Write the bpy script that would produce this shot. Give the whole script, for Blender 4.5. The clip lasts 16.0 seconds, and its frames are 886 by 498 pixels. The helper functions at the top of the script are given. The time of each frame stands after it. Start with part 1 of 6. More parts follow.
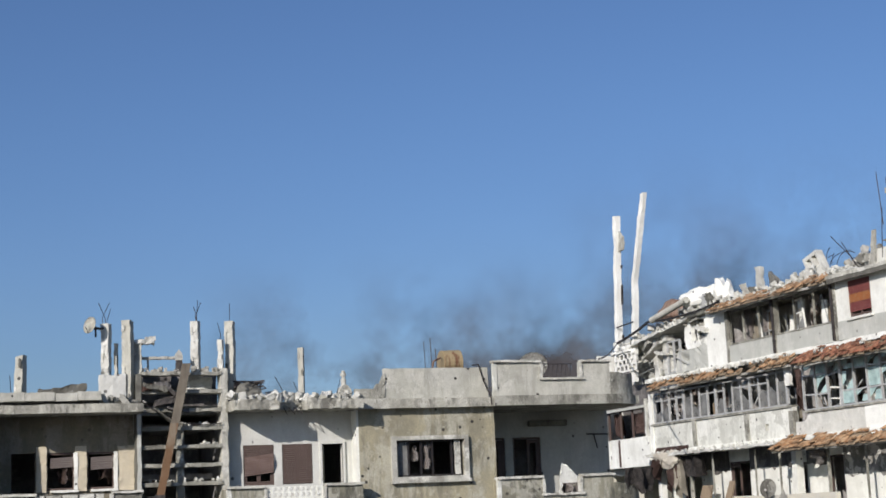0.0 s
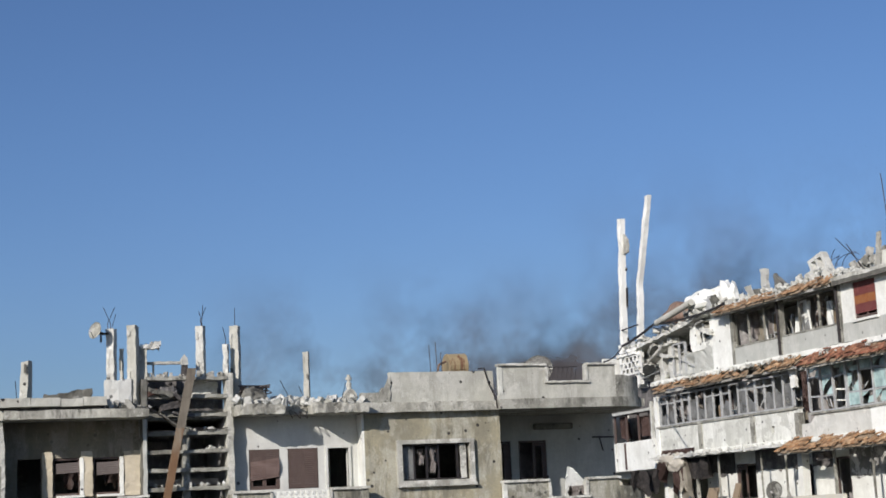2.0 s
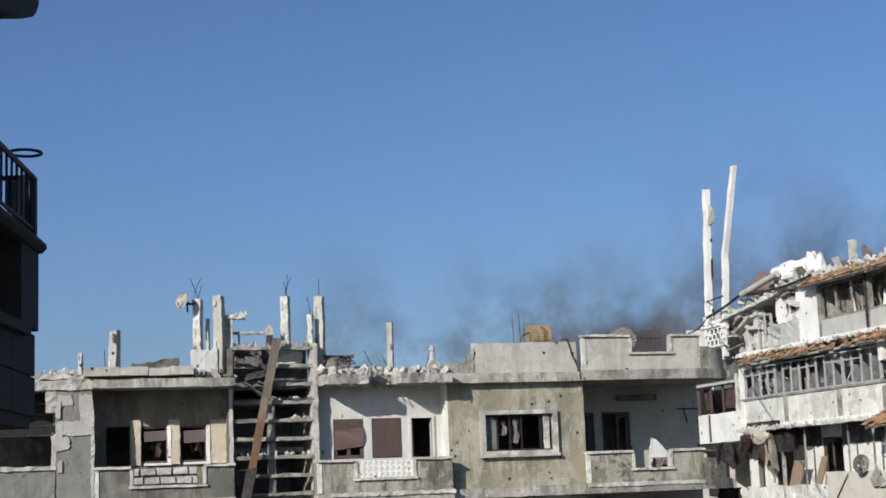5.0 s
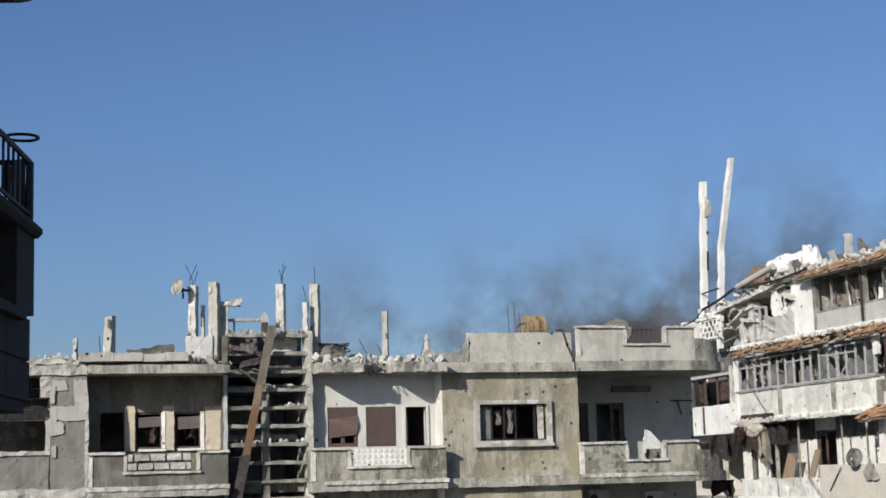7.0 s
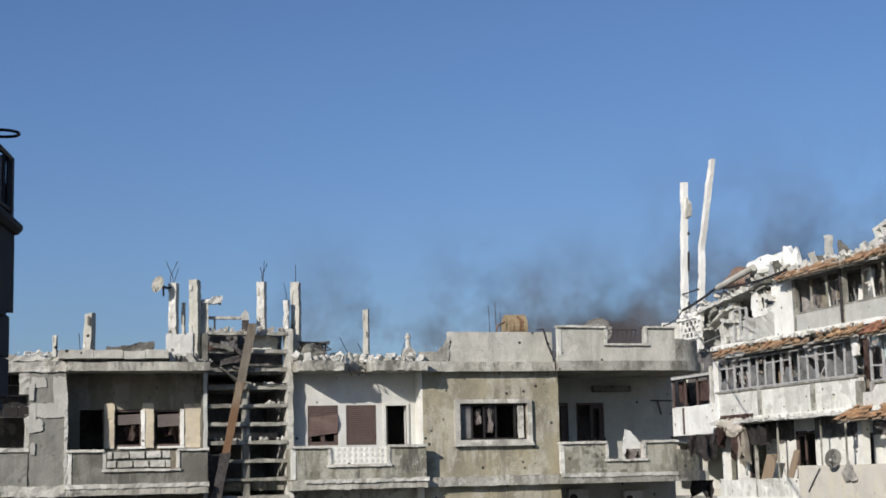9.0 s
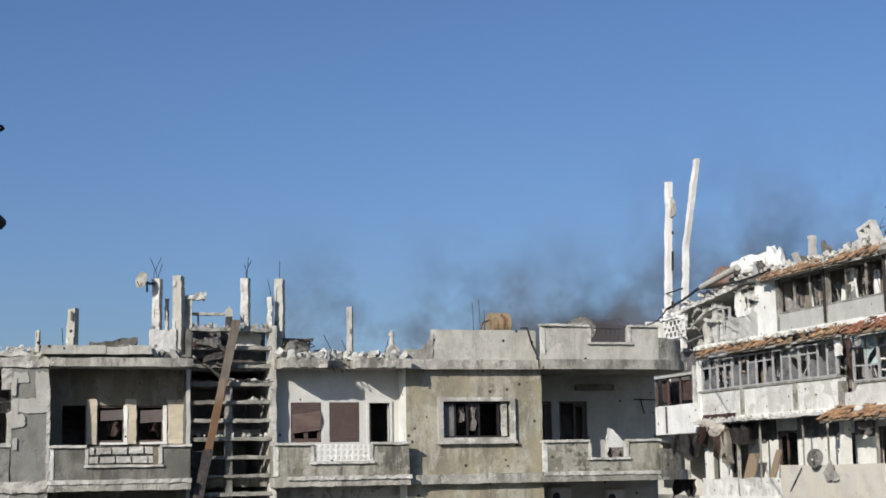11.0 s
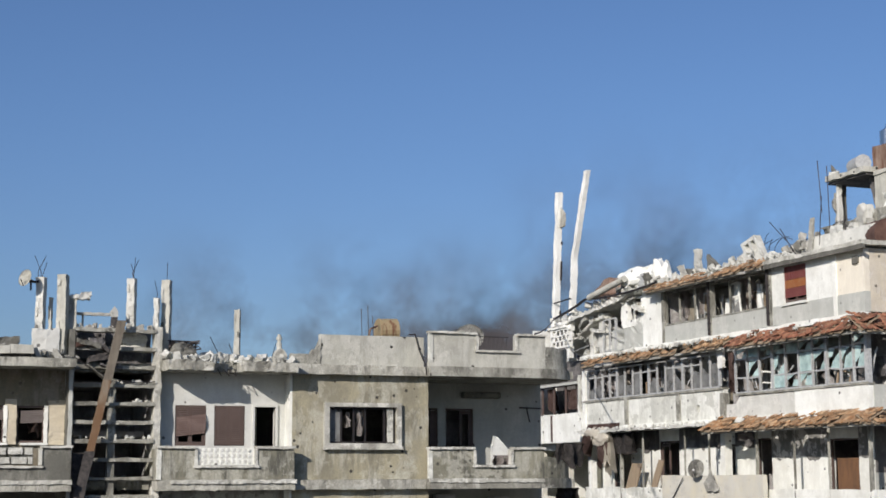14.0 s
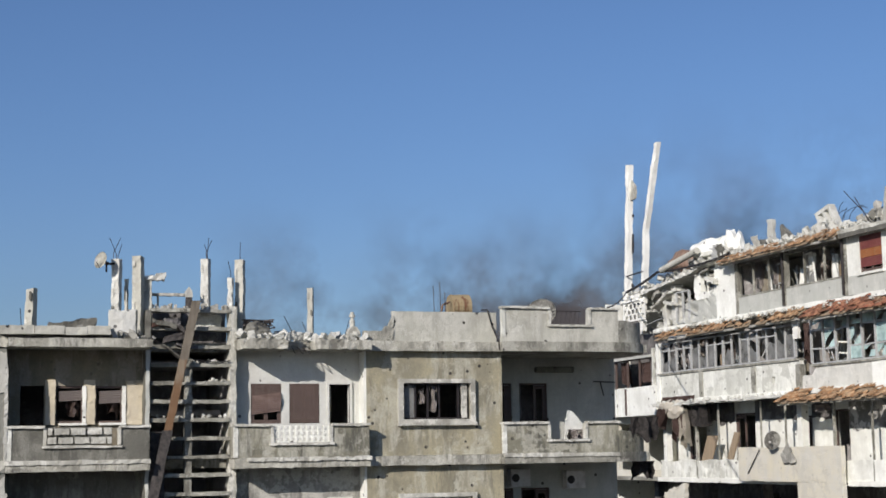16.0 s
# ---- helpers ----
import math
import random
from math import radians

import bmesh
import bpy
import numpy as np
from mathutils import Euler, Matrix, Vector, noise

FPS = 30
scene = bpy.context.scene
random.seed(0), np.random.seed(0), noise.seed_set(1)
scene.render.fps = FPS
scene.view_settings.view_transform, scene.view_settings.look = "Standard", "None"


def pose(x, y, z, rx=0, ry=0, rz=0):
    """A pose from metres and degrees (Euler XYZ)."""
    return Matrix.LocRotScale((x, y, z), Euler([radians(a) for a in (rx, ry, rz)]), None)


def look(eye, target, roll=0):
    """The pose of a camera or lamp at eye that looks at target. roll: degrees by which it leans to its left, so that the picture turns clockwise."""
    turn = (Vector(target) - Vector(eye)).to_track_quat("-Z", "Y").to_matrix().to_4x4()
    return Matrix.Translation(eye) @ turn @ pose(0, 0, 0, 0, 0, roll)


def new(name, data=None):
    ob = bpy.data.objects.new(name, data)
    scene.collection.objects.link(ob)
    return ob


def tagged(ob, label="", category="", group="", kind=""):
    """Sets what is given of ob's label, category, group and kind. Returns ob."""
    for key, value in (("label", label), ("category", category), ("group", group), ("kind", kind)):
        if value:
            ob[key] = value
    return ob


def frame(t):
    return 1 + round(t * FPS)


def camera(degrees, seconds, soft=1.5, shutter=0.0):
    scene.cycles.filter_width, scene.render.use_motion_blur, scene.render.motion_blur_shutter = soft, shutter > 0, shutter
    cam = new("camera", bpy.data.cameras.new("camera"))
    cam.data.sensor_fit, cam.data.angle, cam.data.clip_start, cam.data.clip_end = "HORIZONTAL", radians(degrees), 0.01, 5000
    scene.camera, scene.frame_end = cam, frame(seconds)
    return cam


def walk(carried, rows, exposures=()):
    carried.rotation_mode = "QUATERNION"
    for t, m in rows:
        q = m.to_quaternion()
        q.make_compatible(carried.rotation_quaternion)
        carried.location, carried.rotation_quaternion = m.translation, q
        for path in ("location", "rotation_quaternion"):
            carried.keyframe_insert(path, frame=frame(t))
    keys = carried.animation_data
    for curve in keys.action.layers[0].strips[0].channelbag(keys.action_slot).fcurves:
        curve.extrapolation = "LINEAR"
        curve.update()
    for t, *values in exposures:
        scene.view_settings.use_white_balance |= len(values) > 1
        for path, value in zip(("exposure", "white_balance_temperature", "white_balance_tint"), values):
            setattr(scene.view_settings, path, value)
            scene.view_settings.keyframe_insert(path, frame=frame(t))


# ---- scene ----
cam = camera(31.83, 16.0, soft=1.7)
EYE = 6.8
ROWS = [
    (0.0, 99.553, 2.459, -19.567),
    (0.5, 99.529, 2.507, -19.646),
    (1.0, 99.655, 2.685, -19.581),
    (1.5, 99.664, 2.879, -19.474),
    (2.0, 99.695, 2.705, -19.349),
    (2.5, 99.58, 2.163, -19.478),
    (3.0, 99.201, 2.004, -19.684),
    (3.5, 99.311, 2.771, -18.334),
    (4.0, 99.352, 2.719, -17.03),
    (4.2, 99.245, 2.431, -16.466),
    (6.5, 98.379, 2.029, -16.247),
    (7.0, 98.349, 1.589, -16.556),
    (7.5, 98.332, 1.212, -16.98),
    (8.0, 98.258, 1.231, -17.312),
    (8.5, 98.297, 1.329, -17.269),
    (11.0, 98.195, 1.013, -17.916),
    (11.5, 98.197, 0.775, -18.377),
    (12.0, 98.467, 0.327, -19.438),
    (12.5, 98.423, -0.464, -20.723),
    (13.0, 98.407, -0.801, -21.714),
    (13.5, 98.414, -0.449, -22.603),
    (14.0, 98.373, 0.239, -22.113),
    (14.5, 98.289, 0.648, -21.084),
    (15.0, 98.044, 0.611, -20.244),
    (15.5, 97.681, 0.983, -19.788),
    (16.0, 97.501, 0.892, -19.383),
]
walk(cam, [(t, pose(0, 0, EYE, rx, ry, rz)) for t, rx, ry, rz in ROWS], exposures=[(0.0, 0.0, 6180, 17), (3.5, 0.0, 6120, 17), (7.0, 0.0, 6260, 17), (11.5, 0.0, 6200, 17), (13.0, 0.0, 6240, 17), (16.0, 0.0, 6220, 17)])

# ---- world and sun ----
TO_SUN = Vector((-1.1, -1.0, 0.66)).normalized()
world = bpy.data.worlds.new("sky")
scene.world = world
world.use_nodes = True
wn = world.node_tree.nodes
sky = wn.new("ShaderNodeTexSky")
sky.sky_type, sky.sun_disc = "NISHITA", False
sky.sun_elevation = math.asin(TO_SUN.z)
sky.sun_rotation = math.atan2(TO_SUN.x, TO_SUN.y)
sky.air_density, sky.dust_density, sky.ozone_density = 0.96, 0.85, 5.7
world.node_tree.links.new(sky.outputs[0], wn["Background"].inputs[0])
wn["Background"].inputs[1].default_value = 0.091
sun = new("sun", bpy.data.lights.new("sun", "SUN"))
sun.data.energy, sun.data.angle, sun.data.color = 4.9, radians(0.55), (1.0, 0.925, 0.81)
sun.matrix_world = look((0, 0, 60), Vector((0, 0, 60)) - TO_SUN)


# ---- materials ----
def nodes_of(name):
    m = bpy.data.materials.new(name)
    m.use_nodes = True
    nt = m.node_tree
    return m, nt, nt.nodes["Principled BSDF"]


def noise_tex(nt, vec, scale, detail=5.0, rough=0.6):
    n = nt.nodes.new("ShaderNodeTexNoise")
    n.inputs["Scale"].default_value, n.inputs["Detail"].default_value, n.inputs["Roughness"].default_value = scale, detail, rough
    nt.links.new(vec, n.inputs["Vector"])
    return n.outputs["Fac"]


def ramp(nt, fac, lo, hi, a=0.0, b=1.0):
    r = nt.nodes.new("ShaderNodeMapRange")
    for i, v in zip((1, 2, 3, 4), (lo, hi, a, b)):
        r.inputs[i].default_value = v
    nt.links.new(fac, r.inputs[0])
    return r.outputs[0]


def mixc(nt, fac, a, b):
    x = nt.nodes.new("ShaderNodeMix")
    x.data_type = "RGBA"
    for sock, v in ((x.inputs[0], fac), (x.inputs[6], a), (x.inputs[7], b)):
        if isinstance(v, tuple):
            sock.default_value = (*v, 1)
        elif isinstance(v, float):
            sock.default_value = v
        else:
            nt.links.new(v, sock)
    return x.outputs[2]


def stucco(name, base, stain, bare, streak=0.6, wear=0.5, pits=0.6, rough=0.9, bump=0.5, vary=0.0):
    """Weathered plaster or concrete: blotches, rain streaks, patches worn to a second coat, shot pits and grain."""
    m, nt, bsdf = nodes_of(name)
    tc = nt.nodes.new("ShaderNodeTexCoord").outputs["Object"]
    blot = ramp(nt, noise_tex(nt, tc, 0.9, 9, 0.7), 0.43, 0.60)
    col = mixc(nt, blot, base, tuple(0.35 * a + 0.65 * b for a, b in zip(base, stain)))
    mask = ramp(nt, noise_tex(nt, tc, 0.8, 5, 0.65), 0.40, 0.50)
    for shift, scale, tone, share in ((0.0, 2.4, stain, 1.0), (31.0, 1.7, bare, 0.8)):
        st = nt.nodes.new("ShaderNodeMapping")
        st.inputs["Scale"].default_value, st.inputs["Location"].default_value = (1.0, 1.0, 0.2), (shift, shift * 0.3, 0.0)
        nt.links.new(tc, st.inputs[0])
        run = ramp(nt, noise_tex(nt, st.outputs[0], scale, 9, 0.75), 0.48, 0.56, 0.0, streak * share)
        both = nt.nodes.new("ShaderNodeMath")
        both.operation = "MULTIPLY"
        nt.links.new(run, both.inputs[0])
        nt.links.new(mask, both.inputs[1])
        col = mixc(nt, both.outputs[0], col, tone)
    worn = ramp(nt, noise_tex(nt, tc, 1.7, 9, 0.72), 0.60 - 0.15 * wear, 0.625 - 0.15 * wear, 0.0, min(1.0, wear * 1.5))
    col = mixc(nt, worn, col, bare)
    grain = noise_tex(nt, tc, 22.0, 6, 0.7)
    col = mixc(nt, ramp(nt, grain, 0.38, 0.72, 0.0, 0.45), col, stain)
    if vary:
        info = nt.nodes.new("ShaderNodeNewGeometry")
        col = mixc(nt, ramp(nt, info.outputs["Random Per Island"], 0.0, 1.0, 0.0, vary), col, stain)
    vor = nt.nodes.new("ShaderNodeTexVoronoi")
    vor.inputs["Scale"].default_value = 2.4
    nt.links.new(tc, vor.inputs["Vector"])
    hole = ramp(nt, vor.outputs["Distance"], 0.095, 0.12, pits, 0.0)
    col = mixc(nt, hole, col, (0.03, 0.028, 0.025))
    nt.links.new(col, bsdf.inputs["Base Color"])
    bsdf.inputs["Roughness"].default_value = rough
    hgt = nt.nodes.new("ShaderNodeMath")
    hgt.operation = "MULTIPLY_ADD"
    nt.links.new(worn, hgt.inputs[0])
    hgt.inputs[1].default_value = -0.6
    nt.links.new(grain, hgt.inputs[2])
    sub = nt.nodes.new("ShaderNodeMath")
    sub.operation = "SUBTRACT"
    nt.links.new(hgt.outputs[0], sub.inputs[0])
    nt.links.new(hole, sub.inputs[1])
    bp = nt.nodes.new("ShaderNodeBump")
    bp.inputs["Strength"].default_value, bp.inputs["Distance"].default_value = bump, 0.03
    nt.links.new(sub.outputs[0], bp.inputs["Height"])
    nt.links.new(bp.outputs[0], bsdf.inputs["Normal"])
    return m


def plain(name, base, other, scale=6.0, rough=0.6, metal=0.0, stretch=(1, 1, 1), bump=0.25, vary=0.0, lo=0.4, hi=0.7):
    """A two-tone surface with grain: paint, metal, wood, cloth, fired clay."""
    m, nt, bsdf = nodes_of(name)
    tc = nt.nodes.new("ShaderNodeTexCoord").outputs["Object"]
    mp = nt.nodes.new("ShaderNodeMapping")
    mp.inputs["Scale"].default_value = stretch
    nt.links.new(tc, mp.inputs[0])
    n = noise_tex(nt, mp.outputs[0], scale, 7, 0.65)
    col = mixc(nt, ramp(nt, n, lo, hi), base, other)
    if vary:
        info = nt.nodes.new("ShaderNodeNewGeometry")
        hsv = nt.nodes.new("ShaderNodeHueSaturation")
        nt.links.new(col, hsv.inputs["Color"])
        nt.links.new(ramp(nt, info.outputs["Random Per Island"], 0.0, 1.0, 1.0 - vary, 1.0 + vary), hsv.inputs["Value"])
        col = hsv.outputs[0]
    nt.links.new(col, bsdf.inputs["Base Color"])
    bsdf.inputs["Roughness"].default_value, bsdf.inputs["Metallic"].default_value = rough, metal
    bp = nt.nodes.new("ShaderNodeBump")
    bp.inputs["Strength"].default_value, bp.inputs["Distance"].default_value = bump, 0.02
    nt.links.new(n, bp.inputs["Height"])
    nt.links.new(bp.outputs[0], bsdf.inputs["Normal"])
    return m


BEIGE = stucco("beige_render", (0.353, 0.326, 0.216), (0.172, 0.163, 0.119), (0.498, 0.493, 0.4), 0.75, 0.25, 0.95)
GREY = stucco("grey_concrete", (0.302, 0.301, 0.248), (0.092, 0.0903, 0.0731), (0.487, 0.486, 0.415), 0.8, 0.4, 0.8)
STREAKY = stucco("rain_streaked_render", (0.255, 0.247, 0.178), (0.0829, 0.0824, 0.0643), (0.44, 0.437, 0.36), 0.95, 0.42, 0.8)
# darker counterpart of the pale wall paint, with shade in its grey
SHADEWALL = stucco("shade_grey_wall", (0.456, 0.465, 0.416), (0.31, 0.315, 0.279), (0.524, 0.53, 0.472), 0.35, 0.2, 0.9)
PARA = stucco("light_grey_render", (0.458, 0.46, 0.387), (0.292, 0.29, 0.246), (0.585, 0.585, 0.51), 0.6, 0.3, 1.0)
BAND = stucco("stained_band_render", (0.44, 0.436, 0.36), (0.104, 0.102, 0.0835), (0.598, 0.595, 0.51), 0.7, 0.4, 0.5)
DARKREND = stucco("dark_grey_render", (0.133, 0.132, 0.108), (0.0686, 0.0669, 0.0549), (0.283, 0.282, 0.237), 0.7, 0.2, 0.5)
EDGE = stucco("limewashed_edge", (0.55, 0.55, 0.471), (0.183, 0.179, 0.147), (0.679, 0.681, 0.604), 0.5, 0.5, 0.4)
PALE = stucco("pale_wall_paint", (0.621, 0.635, 0.581), (0.446, 0.45, 0.406), (0.543, 0.55, 0.491), 0.25, 0.12, 0.8)
# sunlit and shaded versions of one cream paint
JAMB = stucco("sunlit_cream_paint", (0.60, 0.54, 0.39), (0.42, 0.375, 0.27), (0.56, 0.53, 0.45), 0.3, 0.2, 0.3)
CREAM = stucco("shade_dimmed_cream", (0.25, 0.22, 0.15), (0.132, 0.12, 0.087), (0.494, 0.465, 0.399), 0.4, 0.2, 0.4)
WHITE = stucco("white_paint", (0.844, 0.865, 0.794), (0.601, 0.61, 0.539), (0.543, 0.55, 0.482), 0.3, 0.18, 0.95)
LIME = stucco("patchy_limewash", (0.80, 0.815, 0.735), (0.52, 0.53, 0.46), (0.45, 0.457, 0.395), 0.55, 0.52, 0.95)
LIMEGREY = stucco("grey_limewash", (0.62, 0.63, 0.565), (0.47, 0.475, 0.42), (0.72, 0.72, 0.65), 0.4, 0.4, 0.5)
DADO = stucco("grey_dado_paint", (0.458, 0.475, 0.425), (0.37, 0.38, 0.335), (0.643, 0.655, 0.586), 0.35, 0.2, 0.5)
SAND = stucco("sandy_render", (0.55, 0.55, 0.49), (0.60, 0.565, 0.42), (0.46, 0.46, 0.41), 0.3, 0.4, 0.2)
CREAMFRONT = stucco("cream_front_paint", (0.80, 0.76, 0.62), (0.62, 0.58, 0.46), (0.66, 0.62, 0.52), 0.3, 0.15, 0.5)
CREAMWALL = stucco("warm_cream_render", (0.66, 0.60, 0.45), (0.45, 0.41, 0.32), (0.60, 0.57, 0.50), 0.4, 0.4, 0.8)
RAW = stucco("broken_concrete", (0.487, 0.485, 0.416), (0.156, 0.155, 0.132), (0.643, 0.64, 0.567), 0.2, 0.6, 0.2, bump=0.9, vary=0.75)
CHALK = stucco("white_rubble", (0.795, 0.81, 0.737), (0.349, 0.35, 0.302), (0.582, 0.585, 0.52), 0.2, 0.5, 0.2, bump=0.9, vary=0.65)
# dark stone lowered to near black, adding the house's shade by colour
STONE = stucco("shade_darkened_stone", (0.05, 0.041, 0.031), (0.03, 0.025, 0.02), (0.062, 0.052, 0.041), 0.4, 0.3, 0.0)
PIER = stucco("smooth_grey_render", (0.215, 0.219, 0.187), (0.135, 0.134, 0.113), (0.285, 0.287, 0.245), 0.6, 0.15, 0.4)
FLAKING = stucco("pale_plaster_flake", (0.46, 0.46, 0.405), (0.31, 0.31, 0.265), (0.54, 0.54, 0.48), 0.3, 0.3, 0.0)
SMOOTHW = stucco("weathered_white_concrete", (0.82, 0.835, 0.77), (0.62, 0.625, 0.56), (0.74, 0.74, 0.67), 0.35, 0.2, 0.0)
# canopy shade as dark paint, its white patches standing for light dapples
DAPPLE_SHADE = stucco("dappled_shade_whitewash", (0.20, 0.198, 0.18), (0.13, 0.128, 0.115), (0.70, 0.70, 0.64), 0.3, 0.5, 0.2)
# stained grey; on the lower loggia wall it doubles as painted shade
GREY_SHADE = stucco("stain_and_shade_plaster", (0.291, 0.29, 0.255), (0.136, 0.135, 0.118), (0.485, 0.485, 0.425), 0.7, 0.6, 0.5)
INNER = stucco("room_plaster", (0.40, 0.39, 0.37), (0.22, 0.213, 0.2), (0.50, 0.49, 0.46), 0.5, 0.5, 0.2)
# near-black for sooty walls, and for walls whose shade is painted in
BURNT_SHADE = stucco("soot_and_shade_wall", (0.125, 0.12, 0.112), (0.055, 0.054, 0.052), (0.21, 0.2, 0.185), 0.6, 0.5, 0.2)
TILE = plain("terracotta", (0.235, 0.123, 0.052), (0.37, 0.275, 0.165), 5.0, 0.85, vary=0.45, bump=0.5)
TILE_RED = plain("red_terracotta", (0.185, 0.068, 0.036), (0.265, 0.155, 0.085), 5.0, 0.85, vary=0.5, bump=0.5)
ALU = plain("weathered_aluminium", (0.46, 0.475, 0.455), (0.29, 0.30, 0.29), 12.0, 0.55, 0.1)
DARKMETAL = plain("dark_iron", (0.03, 0.03, 0.032), (0.07, 0.055, 0.045), 14.0, 0.55, 0.6)
RUST = plain("rusted_sheet", (0.13, 0.065, 0.038), (0.33, 0.26, 0.20), 4.0, 0.85, 0.2, (1, 1, 0.25))
RUSTDARK = plain("deep_brown_rust", (0.07, 0.036, 0.026), (0.13, 0.075, 0.055), 3.0, 0.9, 0.1)
OCHRE = plain("ochre_tank_paint", (0.31, 0.245, 0.135), (0.15, 0.07, 0.035), 3.2, 0.7, 0.1, (1, 1, 0.12), lo=0.55, hi=0.62)
STEEL = plain("bright_steel", (0.72, 0.72, 0.72), (0.5, 0.5, 0.5), 3.0, 0.28, 1.0, (1, 1, 0.2))
WOOD = plain("weathered_plank", (0.15, 0.085, 0.04), (0.20, 0.165, 0.115), 1.1, 0.8, 0.0, (3, 3, 0.5), lo=0.44, hi=0.58)
GREYWOOD = plain("greyed_plank", (0.17, 0.15, 0.112), (0.09, 0.075, 0.055), 1.6, 0.85, 0.0, (3, 3, 0.5))
# block colour taken down to black to stand for the bay's shade
BLOCK_SHADE = plain("shade_black_block", (0.014, 0.0135, 0.013), (0.03, 0.028, 0.026), 5.0, 0.95)
CHAR = plain("charred_wood", (0.03, 0.028, 0.026), (0.09, 0.08, 0.07), 9.0, 0.9)
SHUTTER = plain("brown_shutter", (0.075, 0.052, 0.042), (0.115, 0.08, 0.066), 5.0, 0.7, 0.0, (0.6, 0.6, 6))
FADED = plain("faded_brown_slats", (0.14, 0.12, 0.108), (0.10, 0.083, 0.073), 5.0, 0.75, 0.0, (0.6, 0.6, 6))
FADEDBROWN = plain("sun_bleached_slats", (0.115, 0.075, 0.06), (0.18, 0.13, 0.11), 3.0, 0.7, 0.0, (0.6, 0.6, 4))
SHUT_RED = plain("red_brown_shutter", (0.15, 0.04, 0.035), (0.19, 0.065, 0.05), 4.0, 0.7)
SHUT_ORANGE = plain("faded_orange_shutter", (0.29, 0.10, 0.03), (0.30, 0.15, 0.06), 4.0, 0.7)
BROWN = plain("brown_tarpaulin", (0.085, 0.052, 0.042), (0.14, 0.095, 0.08), 3.0, 0.9)
CANVAS = plain("cream_canvas", (0.52, 0.49, 0.40), (0.36, 0.33, 0.26), 2.5, 0.95)
CANVASPALE = plain("yellowed_dish_paint", (0.66, 0.66, 0.56), (0.40, 0.38, 0.31), 8.0, 0.6)
CLOTH = plain("grey_rag", (0.24, 0.215, 0.195), (0.40, 0.375, 0.345), 5.0, 0.95)
SHEET = plain("torn_awning_cloth", (0.12, 0.085, 0.068), (0.50, 0.465, 0.40), 2.2, 0.95, lo=0.47, hi=0.55)
DISH = plain("dish_paint", (0.62, 0.61, 0.58), (0.42, 0.40, 0.37), 5.0, 0.55)
DOORBROWN = plain("brown_door_paint", (0.17, 0.088, 0.04), (0.10, 0.055, 0.03), 2.5, 0.7, 0.0, (2, 2, 0.6))
BOARD = plain("raw_board", (0.31, 0.24, 0.155), (0.21, 0.165, 0.11), 4.0, 0.8, 0.0, (4, 4, 0.4))
GROUND = plain("dusty_asphalt", (0.055, 0.053, 0.051), (0.13, 0.124, 0.113), 0.35, 0.95, bump=0.5)


def glass_material(name, tint):
    m, nt, bsdf = nodes_of(name)
    bsdf.inputs["Base Color"].default_value = (*tint, 1)
    bsdf.inputs["Roughness"].default_value = 0.4
    bsdf.inputs["Specular IOR Level"].default_value = 0.3
    bsdf.inputs["IOR"].default_value = 1.45
    tr = nt.nodes.new("ShaderNodeBsdfTransparent")
    tr.inputs[0].default_value = (*[min(1, 0.35 + t) for t in tint], 1)
    mx = nt.nodes.new("ShaderNodeMixShader")
    tc = nt.nodes.new("ShaderNodeTexCoord").outputs["Object"]
    nt.links.new(ramp(nt, noise_tex(nt, tc, 2.3, 6), 0.35, 0.65, 0.35, 0.85), mx.inputs[0])
    nt.links.new(tr.outputs[0], mx.inputs[1])
    nt.links.new(bsdf.outputs[0], mx.inputs[2])
    nt.links.new(mx.outputs[0], nt.nodes["Material Output"].inputs[0])
    return m


TEAL = glass_material("dusty_teal_glass", (0.54, 0.70, 0.665))
DUSTY = glass_material("dusty_clear_glass", (0.24, 0.245, 0.23))


# ---- mesh helpers ----
def part(name, bm, material, parent=None, label="", smooth=False):
    bmesh.ops.recalc_face_normals(bm, faces=bm.faces[:])
    me = bpy.data.meshes.new(name)
    bm.to_mesh(me)
    bm.free()
    me.materials.append(material)
    if smooth:
        for p in me.polygons:
            p.use_smooth = True
    ob = new(name, me)
    if parent:
        ob.parent = parent
    if label:
        ob["label"] = label
    return ob


def thing(name, label, category, group="", kind=""):
    return tagged(new(name), label, category, group, kind)


def west(a, d, z):
    """The concrete block's front: a along it, d into it."""
    return (a, 40.2 + d, z)


def east(a, d, z):
    """The white block's long front."""
    return (28.7 + d, a, z)


def south(a, d, z):
    """The white block's short front, round its corner."""
    return (28.7 + a, 37.5 + d, z)


def plainmap(a, d, z):
    return (a, d, z)


def box(bm, M, a0, a1, d0, d1, z0, z1):
    v = [bm.verts.new(M(a, d, z)) for a in (a0, a1) for d in (d0, d1) for z in (z0, z1)]
    for f in ((0, 1, 3, 2), (4, 6, 7, 5), (0, 4, 5, 1), (2, 3, 7, 6), (0, 2, 6, 4), (1, 5, 7, 3)):
        bm.faces.new([v[i] for i in f])
    return v


def one(M, a0, a1, d0, d1, z0, z1, bevel=0.0):
    bm = bmesh.new()
    box(bm, M, a0, a1, d0, d1, z0, z1)
    if bevel:
        bmesh.ops.bevel(bm, geom=bm.edges[:], offset=bevel, segments=1, affect="EDGES")
    return bm


